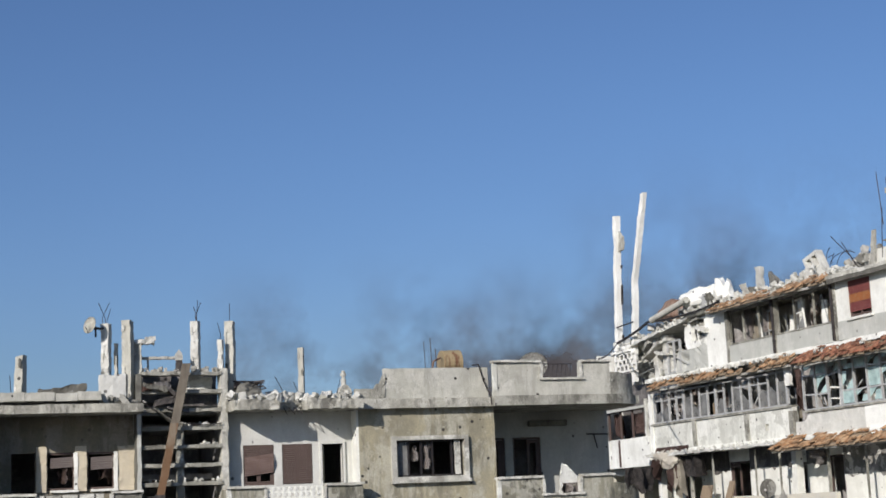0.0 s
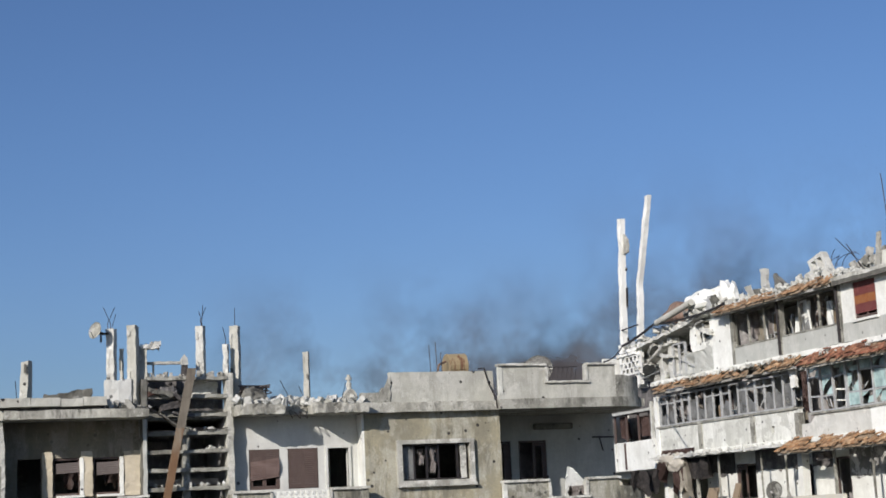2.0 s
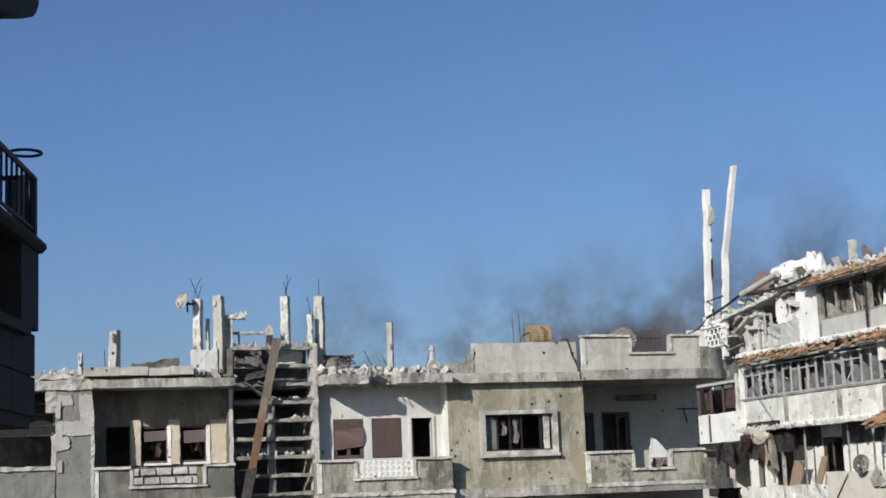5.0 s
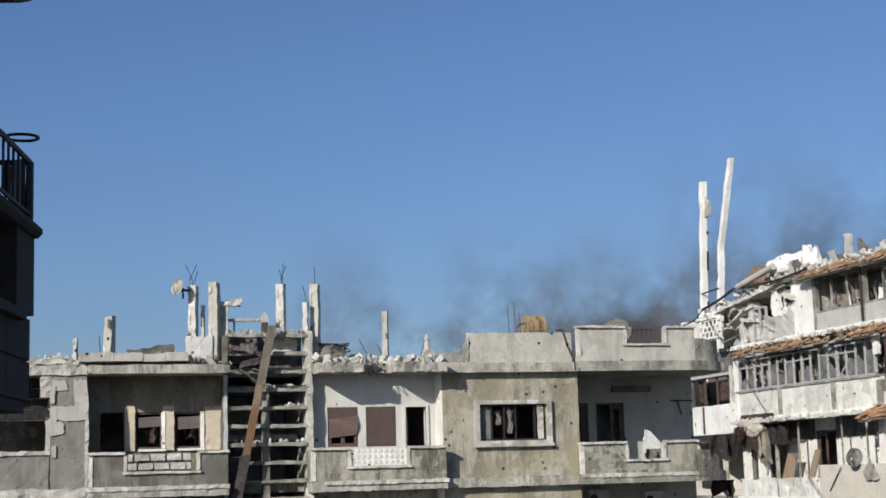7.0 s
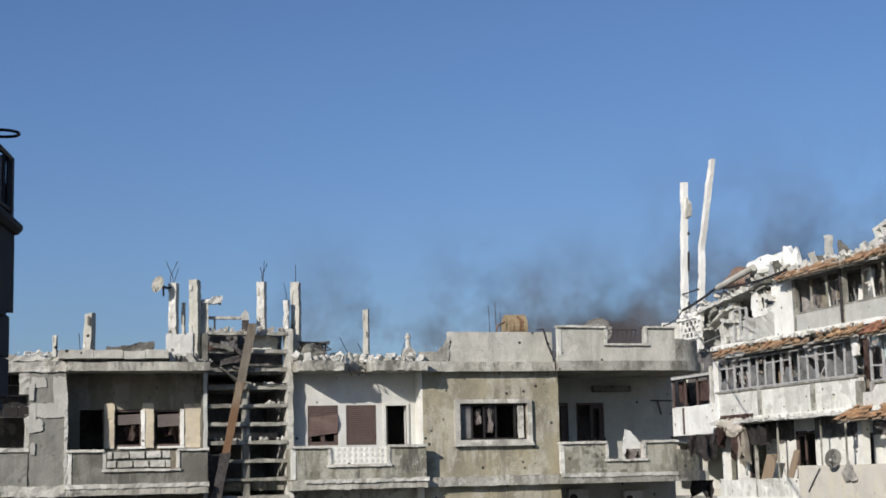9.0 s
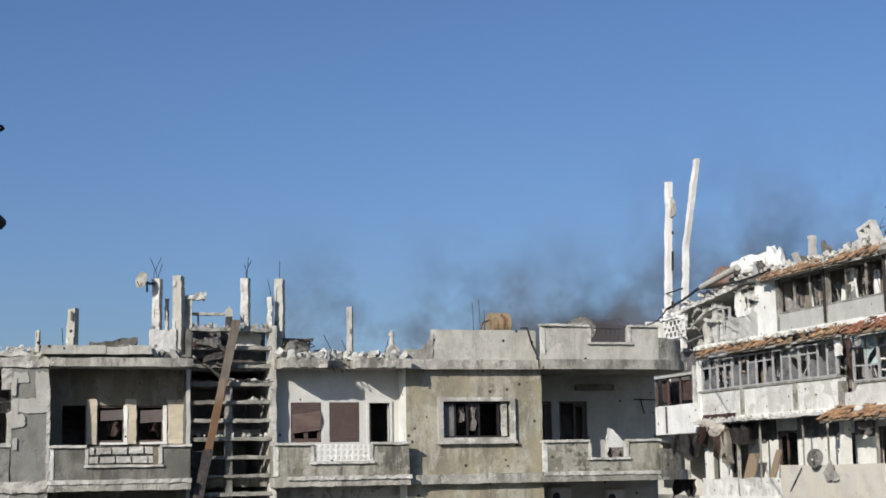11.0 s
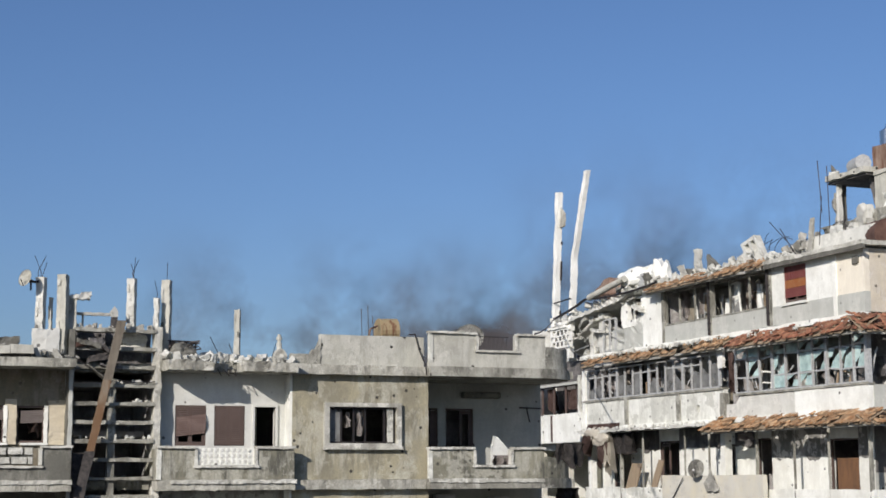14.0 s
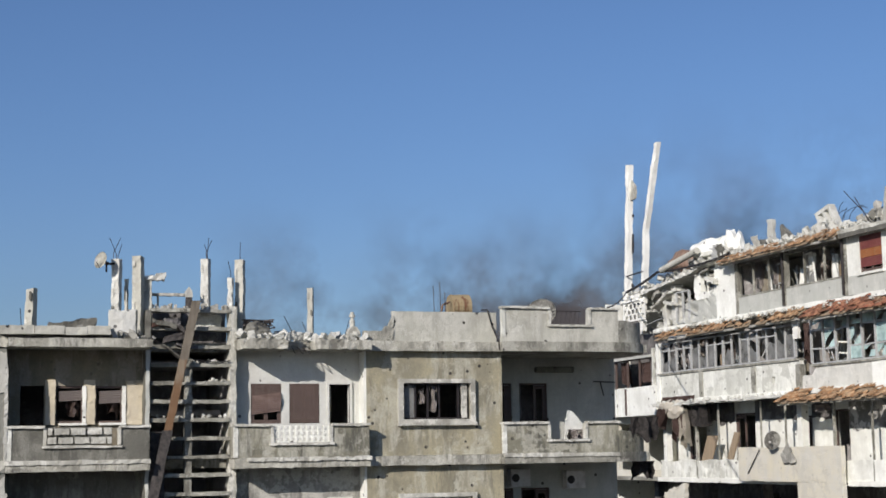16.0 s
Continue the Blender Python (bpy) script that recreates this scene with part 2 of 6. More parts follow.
def worn(M, a0, a1, d0, d1, z0, z1, step=0.2, amp=0.03, bite=0.0, seed=0.0, top=None):
    """A box with chipped, uneven edges. bite: depth of the broken notches along its upper edge; top(a): its upper edge's height."""
    bm = bmesh.new()
    cuts = [max(1, min(60, round((hi - lo) / step))) for lo, hi in ((a0, a1), (d0, d1), (z0, z1))]
    lo, hi = (a0, d0, z0), (a1, d1, z1)
    grid = {}

    def vert(i, j, k):
        if (i, j, k) not in grid:
            p = [lo[n] + (hi[n] - lo[n]) * c / cuts[n] for n, c in enumerate((i, j, k))]
            if top:
                p[2] = z0 + (p[2] - z0) * (top(p[0]) - z0) / (z1 - z0)
            edge = (i in (0, cuts[0])) + (j in (0, cuts[1])) + (k in (0, cuts[2]))
            s = Vector((p[0] * 2.3 + seed, p[1] * 2.3, p[2] * 2.3))
            n1, n2 = noise.noise_vector(s), noise.noise_vector(s * 4.3 + Vector((9.1, 2.2, 5.7)))
            w = amp * (1.0 if edge > 1 else 0.35)
            q = [p[n] + w * (0.55 * n1[n] + 0.95 * n2[n]) for n in range(3)]
            if bite and k == cuts[2]:
                b = noise.noise(Vector((p[0] * 1.1 + seed, 7.7, 0))) + 0.5 * noise.noise(Vector((p[0] * 4.3 + seed, p[1] * 4, 3.1)))
                q[2] -= bite * max(0.0, b)
            if bite and j == 0 and k > 0:
                b = noise.noise(Vector((p[0] * 1.7 + seed, 1.3, p[2] * 2)))
                q[1] += bite * max(0.0, b - 0.1)
            grid[i, j, k] = bm.verts.new(M(*q))
        return grid[i, j, k]

    for ax in range(3):
        o1, o2 = [n for n in range(3) if n != ax]
        for side in (0, cuts[ax]):
            for i in range(cuts[o1]):
                for j in range(cuts[o2]):
                    quad = []
                    for di, dj in ((0, 0), (1, 0), (1, 1), (0, 1)):
                        key = [0, 0, 0]
                        key[ax], key[o1], key[o2] = side, i + di, j + dj
                        quad.append(vert(*key))
                    bm.faces.new(quad)
    return bm


def wall(M, a0, a1, z0, z1, d0, d1, holes=(), ragged=0.0):
    """A wall with thickness and openings (a0, a1, z0, z1) right through it. ragged: unevenness of the openings' edges."""
    bm = bmesh.new()
    aa = sorted({a0, a1, *[min(max(v, a0), a1) for h in holes for v in h[:2]]})
    zz = sorted({z0, z1, *[min(max(v, z0), z1) for h in holes for v in h[2:]]})
    if ragged:
        aa = sorted({*aa, *[a0 + (a1 - a0) * i / round((a1 - a0) / 0.2) for i in range(round((a1 - a0) / 0.2))]})
        zz = sorted({*zz, *[z0 + (z1 - z0) * i / round((z1 - z0) / 0.2) for i in range(round((z1 - z0) / 0.2))]})
    solid = {(i, j): not any(h[0] <= (aa[i] + aa[i + 1]) / 2 <= h[1] and h[2] <= (zz[j] + zz[j + 1]) / 2 <= h[3] for h in holes)
             for i in range(len(aa) - 1) for j in range(len(zz) - 1)}
    vs = {}

    def v(i, j, d):
        if (i, j, d) not in vs:
            a, z = aa[i], zz[j]
            around = [solid.get((i - p, j - q), False) for p in (0, 1) for q in (0, 1)]
            if ragged and 0 < i < len(aa) - 1 and 0 < j < len(zz) - 1 and not all(around):
                n = noise.noise_vector(Vector((a * 2.9, z * 2.9, d * 0.5)))
                a, z = a + ragged * n[0], z + ragged * n[1]
            vs[i, j, d] = bm.verts.new(M(a, d, z))
        return vs[i, j, d]

    for (i, j), s in solid.items():
        if not s:
            continue
        c = ((i, j), (i + 1, j), (i + 1, j + 1), (i, j + 1))
        for d in (d0, d1):
            bm.faces.new([v(*p, d) for p in c])
        for n, (di, dj) in enumerate(((0, -1), (1, 0), (0, 1), (-1, 0))):
            if not solid.get((i + di, j + dj), False):
                p, q = c[n], c[(n + 1) % 4]
                bm.faces.new([v(*p, d0), v(*q, d0), v(*q, d1), v(*p, d1)])
    return bm


def rod(bm, p, q, r, n=8, r2=None):
    """A round bar from p to q."""
    p, q = Vector(p), Vector(q)
    rot = (q - p).to_track_quat("Z", "Y").to_matrix()
    rings = []
    for c, rr in ((p, r), (q, r if r2 is None else r2)):
        rings.append([bm.verts.new(c + rot @ Vector((rr * math.cos(t), rr * math.sin(t), 0))) for t in [2 * math.pi * i / n for i in range(n)]])
    for i in range(n):
        bm.faces.new([rings[0][i], rings[0][(i + 1) % n], rings[1][(i + 1) % n], rings[1][i]])
    bm.faces.new(rings[0])
    bm.faces.new(rings[1])


def line(pts, r, n=6):
    bm = bmesh.new()
    for p, q in zip(pts, pts[1:]):
        rod(bm, p, q, r, n)
    return bm


def sag(p, q, drop, n=14):
    p, q = Vector(p), Vector(q)
    return [p.lerp(q, i / n) - Vector((0, 0, drop * 4 * (i / n) * (1 - i / n))) for i in range(n + 1)]


def chunk(bm, c, s, rng):
    """A broken lump: a box with knocked corners, turned any way."""
    rot = Euler([rng.uniform(0, 6.28) for _ in range(3)]).to_matrix()
    v = []
    for x in (-1, 1):
        for y in (-1, 1):
            for z in (-1, 1):
                k = Vector([e * s[i] * rng.uniform(0.55, 1.0) for i, e in enumerate((x, y, z))])
                v.append(bm.verts.new(Vector(c) + rot @ k))
    for f in ((0, 1, 3, 2), (4, 6, 7, 5), (0, 4, 5, 1), (2, 3, 7, 6), (0, 2, 6, 4), (1, 5, 7, 3)):
        bm.faces.new([v[i] for i in f])


def rubble(name, M, a0, a1, d0, d1, z, n, size, material, label, seed, heap=0.0):
    """Loose broken masonry strewn over a surface, higher in the middle of its depth."""
    rng = random.Random(seed)
    bm = bmesh.new()
    for _ in range(n):
        a, d = rng.uniform(a0, a1), rng.uniform(d0, d1)
        s = size * rng.uniform(0.3, 1.0) ** 1.6
        up = heap * max(0.0, 0.45 + 0.9 * noise.noise(Vector((a * 0.8, d * 0.8, seed)))) * rng.random()
        chunk(bm, M(a, d, z + s * 0.3 + up), (s, s * rng.uniform(0.4, 0.9), s * rng.uniform(0.3, 0.7)), rng)
    ob = part(name, bm, material)
    return tagged(ob, label, "rubble", kind="stuff")


def lump(bm, c, size, seed, sub=3):
    """A rounded, broken mass of masonry."""
    g = bmesh.ops.create_icosphere(bm, subdivisions=sub, radius=1.0)
    for v in g["verts"]:
        n = noise.noise(v.co * 1.3 + Vector((seed, 0, 0))) + 0.5 * noise.noise(v.co * 3.5 + Vector((0, seed, 0)))
        q = v.co * (1 + 0.45 * n)
        v.co = Vector((c[0] + q.x * size[0], c[1] + q.y * size[1], c[2] + q.z * size[2]))


def flake(M, a0, a1, z0, z1, d, seed, thick=0.02):
    """A loose, jagged-edged sheet of plaster standing on a wall's face."""
    bm = bmesh.new()
    ring = []
    for k in range(22):
        t = 2 * math.pi * k / 22
        c, sn = math.cos(t), math.sin(t)
        r = 1.0 / max(abs(c), abs(sn)) * (0.98 + 0.26 * noise.noise(Vector((2.1 * c + seed, 2.1 * sn, seed))) + 0.16 * noise.noise(Vector((6 * c, 6 * sn + seed, 1.0))))
        ring.append(((a0 + a1) / 2 + (a1 - a0) / 2 * r * c, (z0 + z1) / 2 + (z1 - z0) / 2 * r * sn))
    f = [bm.verts.new(M(a, d - thick, z)) for a, z in ring]
    b = [bm.verts.new(M(a, d, z)) for a, z in ring]
    bm.faces.new(f)
    bm.faces.new(b)
    for k in range(22):
        bm.faces.new([f[k], f[(k + 1) % 22], b[(k + 1) % 22], b[k]])
    return bm


def dish_thing(name, centre, facing, r, label, arm=True, paint=None):
    t = thing(name, label, "satellite dish")
    m = look(centre, Vector(centre) + Vector(facing))
    bm = bmesh.new()
    rings = []
    for k in range(7):
        rr = r * k / 6
        rings.append([bm.verts.new(m @ Vector((rr * math.cos(2 * math.pi * i / 20), rr * math.sin(2 * math.pi * i / 20) * 1.08, -0.28 * rr * rr / r))) for i in range(20)] if k else [bm.verts.new(m @ Vector((0, 0, 0)))])
    for i in range(20):
        bm.faces.new([rings[0][0], rings[1][i], rings[1][(i + 1) % 20]])
        for k in range(1, 6):
            bm.faces.new([rings[k][i], rings[k + 1][i], rings[k + 1][(i + 1) % 20], rings[k][(i + 1) % 20]])
    bmesh.ops.solidify(bm, geom=bm.faces[:], thickness=0.015)
    part("reflector", bm, paint or DISH, t, smooth=True)
    if arm:
        part("feed_arm", line([m @ Vector((0, -r, -0.25 * r)), m @ Vector((0, -r * 0.35, -r * 0.95))], 0.012), DARKMETAL, t, "thin dark feed arm")
        bm = bmesh.new()
        rod(bm, m @ Vector((0, -r * 0.38, -r * 0.9)), m @ Vector((0, -r * 0.25, -r * 1.02)), 0.035)
        part("feed_horn", bm, DISH, t)
    part("mount", line([m @ Vector((0, 0, 0.02)), m @ Vector((0, -0.05, 0.18)), m @ Vector((0, -0.05, 0.18)) - Vector((0, 0, r * 0.9))], 0.025), DARKMETAL, t, "dark pipe mount")
    return t


def rag(M, a0, a1, d, z0, z1, seed, fold=0.06):
    """A torn hanging cloth."""
    bm = bmesh.new()
    na, nz = 9, 9
    rng = random.Random(seed)
    ends = [rng.uniform(0.55, 1.0) for _ in range(na + 1)]
    g = [[bm.verts.new(M(a0 + (a1 - a0) * (i / na) + 0.03 * math.sin(j + i), d + fold * math.sin(i * 1.9 + seed) + 0.02 * j * math.sin(i), z1 - (z1 - z0) * (j / nz) * ends[i])) for j in range(nz + 1)] for i in range(na + 1)]
    for i in range(na):
        for j in range(nz):
            bm.faces.new([g[i][j], g[i + 1][j], g[i + 1][j + 1], g[i][j + 1]])
    bmesh.ops.solidify(bm, geom=bm.faces[:], thickness=0.008)
    return bm


def slats(M, a0, a1, d, z0, z1, pitch=0.055, bow=0.0):
    bm = bmesh.new()
    n = max(2, round((z1 - z0) / pitch))
    for i in range(n):
        z = z0 + (z1 - z0) * i / n
        b = bow * math.sin(math.pi * i / n)
        box(bm, M, a0, a1, d + b, d + b + 0.014, z, z + (z1 - z0) / n - 0.006)
    return bm


def window_unit(parent, M, a0, a1, z0, z1, d, leaves=2, shut=0.0, shut_mat=None, frame_mat=None, glass=0.5, seed=0, name="window", sash=True):
    """A window in its opening: outer frame, sashes that remain, shutter, sill."""
    rng = random.Random(seed)
    frame_mat = frame_mat or ALU
    w = part(name, wall(M, a0, a1, z0, z1, d, d + 0.06, [(a0 + 0.05, a1 - 0.05, z0 + 0.05, z1 - 0.05)]), frame_mat, parent)
    step = (a1 - a0 - 0.1) / leaves
    for i in range(leaves if sash else 0):
        b0, b1 = a0 + 0.05 + step * i, a0 + 0.05 + step * (i + 1)
        part("sash", wall(M, b0 + 0.004, b1 - 0.004, z0 + 0.054, z1 - 0.054, d + 0.012, d + 0.05, [(b0 + 0.05, b1 - 0.05, z0 + 0.1, z1 - 0.1)]), frame_mat, w)
        if rng.random() < glass:
            part("pane", one(M, b0 + 0.052, b1 - 0.052, d + 0.028, d + 0.034, z0 + 0.102, z1 - 0.102), DUSTY, w, "dusty glass pane")
    if shut:
        part("roller_shutter", slats(M, a0 + 0.02, a1 - 0.02, d - 0.035, z1 - (z1 - z0) * shut, z1, bow=0.0), shut_mat or SHUTTER, w, "slatted roller shutter")["kind"] = "stuff"
    return w


def tile_row(name, M, a0, a1, d0, d1, z0, z1, material, parent, label, seed, gap=0.16):
    """A pitched canopy of barrel tiles on battens, some tiles slipped or missing."""
    rng = random.Random(seed)
    deck = bmesh.new()
    n = max(3, round((a1 - a0) / 0.16))

    def lost(f, g):
        """Whether the canopy has a hole at shares f along it and g up its slope."""
        q = noise.noise(Vector(((a0 + f * (a1 - a0)) * 1.5, seed + g * 2.2, 0.5)))
        return q > 0.5 - gap * 0.7 - 0.16 * g

    for i in range(n):
        for j in range(3):
            if lost((i + 0.5) / n, (j + 0.5) / 3):
                continue
            p, q, cut = a0 + (a1 - a0) * i / n, a0 + (a1 - a0) * (i + 1) / n - 0.012, rng.uniform(0.0, 0.1) if j == 0 else j / 3
            end = (j + 1) / 3
            lo_d, hi_d = d0 + cut * (d1 - d0), d0 + end * (d1 - d0)
            zl, zh = z0 + cut * (z1 - z0), z0 + end * (z1 - z0)
            v = [deck.verts.new(M(*c)) for c in ((p, lo_d, zl - 0.03), (q, lo_d, zl - 0.03), (q, hi_d, zh - 0.03), (p, hi_d, zh - 0.03), (p, lo_d, zl - 0.07), (q, lo_d, zl - 0.07), (q, hi_d, zh - 0.07), (p, hi_d, zh - 0.07))]
            for k in ((0, 1, 2, 3), (4, 5, 6, 7), (0, 1, 5, 4), (1, 2, 6, 5), (2, 3, 7, 6), (3, 0, 4, 7)):
                deck.faces.new([v[c] for c in k])
    deck_ob = tagged(part(name, deck, BOARD, parent, label), kind="stuff")
    part("eave_beam", worn(M, a0, a1, d0 + 0.12, d0 + 0.2, z0 - 0.1, z0 - 0.02, 0.3, 0.012, 0, seed), RAW, deck_ob)
    bm = bmesh.new()
    nd, na = 5, round((a1 - a0) / 0.18)
    for i in range(na):
        for j in range(nd):
            if rng.random() < gap or lost((i + 0.5) / na, (j + 0.5) / nd):
                continue
            a = a0 + (a1 - a0) * (i + 0.5) / na + rng.gauss(0, 0.02)
            f0, f1 = j / nd, (j + 1.15) / nd
            lift = rng.random() * 0.03 + (0.1 * rng.random() if rng.random() < 0.12 else 0)
            skew = rng.gauss(0, 0.035)
            rings = []
            for f, s in ((f0, skew), (f1, -skew)):
                ring = []
                for t in range(6):
                    ang = math.pi * t / 5
                    ring.append((a + s + 0.086 * math.cos(ang), d0 + (d1 - d0) * f - 0.04, z0 + (z1 - z0) * f + 0.045 * math.sin(ang) + lift * (1 if f == f0 else 0.5)))
                rings.append([bm.verts.new(M(*p)) for p in ring])
            for t in range(5):
                bm.faces.new([rings[0][t], rings[0][t + 1], rings[1][t + 1], rings[1][t]])
            bm.faces.new(rings[0])
            bm.faces.new(rings[1])
    ob = part("roof_tiles", bm, material, deck_ob, "broken barrel tiles")
    ob["kind"] = "stuff"
    return deck_ob


# ---- ground ----
bm = bmesh.new()
bmesh.ops.create_grid(bm, x_segments=8, y_segments=8, size=2500)
ground = tagged(part("ground", bm, GROUND), "dusty grey asphalt and bare earth between the blocks", "ground", kind="structure")

# ---- the terrace on which the camera stands ----
terrace = thing("terrace_house", "plain concrete house whose terrace overlooks the street", "building")
part("terrace_floor", one(plainmap, -4.0, 4.0, -6.0, 1.2, 5.0, 5.2), GREY, terrace)
part("front_wall", one(plainmap, -4.0, 4.0, 0.95, 1.15, 0.0, 4.99), GREY, terrace)
part("rear_wall", one(plainmap, -4.0, 4.0, -5.9, -5.7, 0.0, 4.99), GREY, terrace)
part("side_wall", one(plainmap, -4.0, -3.8, -5.69, 0.94, 0.0, 4.99), GREY, terrace)
part("side_wall", one(plainmap, 3.8, 4.0, -5.69, 0.94, 0.0, 4.99), GREY, terrace)
part("parapet", worn(plainmap, -4.0, 4.0, 1.0, 1.18, 5.2, 6.1, 0.3, 0.015, 0.03, 1.0), GREY, terrace)

# ---- the concrete apartment block ----
block = thing("apartment_building", "war-damaged grey-beige concrete apartment block with broken balconies", "building")
TOP, STOREY = 9.57, 3.07


def bp(name, bm, mat, label="", parent=None):
    return part(name, bm, mat, parent or block, label)


# floors and roof: slabs right through the block, faced by proud chipped bands
for zt, nm in ((TOP + 0.27, "roof_slab"), (TOP + 0.27 - STOREY, "floor_slab"), (TOP + 0.27 - 2 * STOREY, "floor_slab")):
    for a, b, f in ((-6.0, 6.15, 0.02), (6.152, 8.418, 1.0), (8.42, 20.41, 0.02)):
        bp(nm, one(west, a, b, f, 9.8, zt - 0.25, zt - 0.02), GREY)
    low = zt - 0.27
    top_one = nm == "roof_slab"
    bp("slab_edge", worn(west, -6.0, 2.62, -0.5, 0.3, low, zt, 0.12, 0.05, 0.1 if top_one else 0.03, 1.0), EDGE if top_one else BAND)
    bp("slab_edge", worn(west, 2.63, 6.14, -0.82 if top_one else -0.52, 0.3, low, zt - (0.05 if top_one else 0.0), 0.2, 0.02, 0.03, 5.0), BAND)
    if top_one:
        for a, b, f, sd in ((8.47, 9.68, -0.7, 9.0), (9.69, 10.44, 0.3, 2.0), (10.45, 11.94, -0.7, 4.0)):
            bp("slab_edge", worn(west, a, b, f, 0.5, low, zt, 0.1, 0.04, 0.08, sd), BAND)
        for k in range(5):
            p = Vector(west(9.98 + 0.1 * k, 0.22, low + 0.12))
            bp("rebar", line([p, p + Vector((0.05 * (k % 3 - 1), -0.3, -0.05)), p + Vector((0.1 * (k % 2), -0.45, -0.22))], 0.012, 5), DARKMETAL, "bare reinforcing bar")
    else:
        bp("slab_edge", worn(west, 8.3, 11.94, -0.52, 0.3, low, zt, 0.12, 0.025, 0.06, 9.0), BAND)
        for a, b, f, bite, sd in ((2.6, 6.16, -0.56, 0.03, 3.0), (8.62, 11.97, -0.58, 0.09, 6.0), (15.72, 19.2, -0.56, 0.03, 8.0)):
            bp("slab_lip", worn(west, a, b, f, f + 0.1, zt - 0.1, zt + 0.006, 0.1, 0.022, bite, sd), EDGE, "chipped pale lip of the balcony slab")
    bp("slab_edge", worn(west, 11.95, 15.74, -0.26, 0.3, low, zt, 0.2, 0.02, 0.03, 14.0), BAND)
    bm = bmesh.new()
    # the balcony's slab: straight, then round to the flank
    rim = [(15.75, -0.52), (19.2, -0.52)] + [(19.2 + 1.35 * math.sin(t), 0.83 - 1.35 * math.cos(t)) for t in [math.pi / 2 * i / 10 for i in range(1, 11)]] + [(20.55, 3.0), (15.75, 3.0)]
    lo = [bm.verts.new(west(a, d, low)) for a, d in rim]
    hi = [bm.verts.new(west(a, d, zt)) for a, d in rim]
    bm.faces.new(lo)
    bm.faces.new(hi)
    for i in range(len(rim)):
        j = (i + 1) % len(rim)
        bm.faces.new([lo[i], lo[j], hi[j], hi[i]])
    bp("balcony_slab", bm, GREY)


def curved_wall(z0, z1, thick=0.14, mat=GREY, top=None):
    bm = bmesh.new()
    n = 16
    cols = []
    for i in range(n + 1):
        t = math.pi / 2 * i / n
        up = top(i / n) if top else z1
        cols.append([bm.verts.new(west(19.2 + r * math.sin(t), 0.83 - r * math.cos(t), z)) for r, z in ((1.28, z0), (1.28, up), (1.28 - thick, up), (1.28 - thick, z0))])
    for c, e in zip(cols, cols[1:]):
        for k in range(4):
            bm.faces.new([c[k], c[(k + 1) % 4], e[(k + 1) % 4], e[k]])
    bm.faces.new(cols[0])
    bm.faces.new(cols[-1])
    return bm


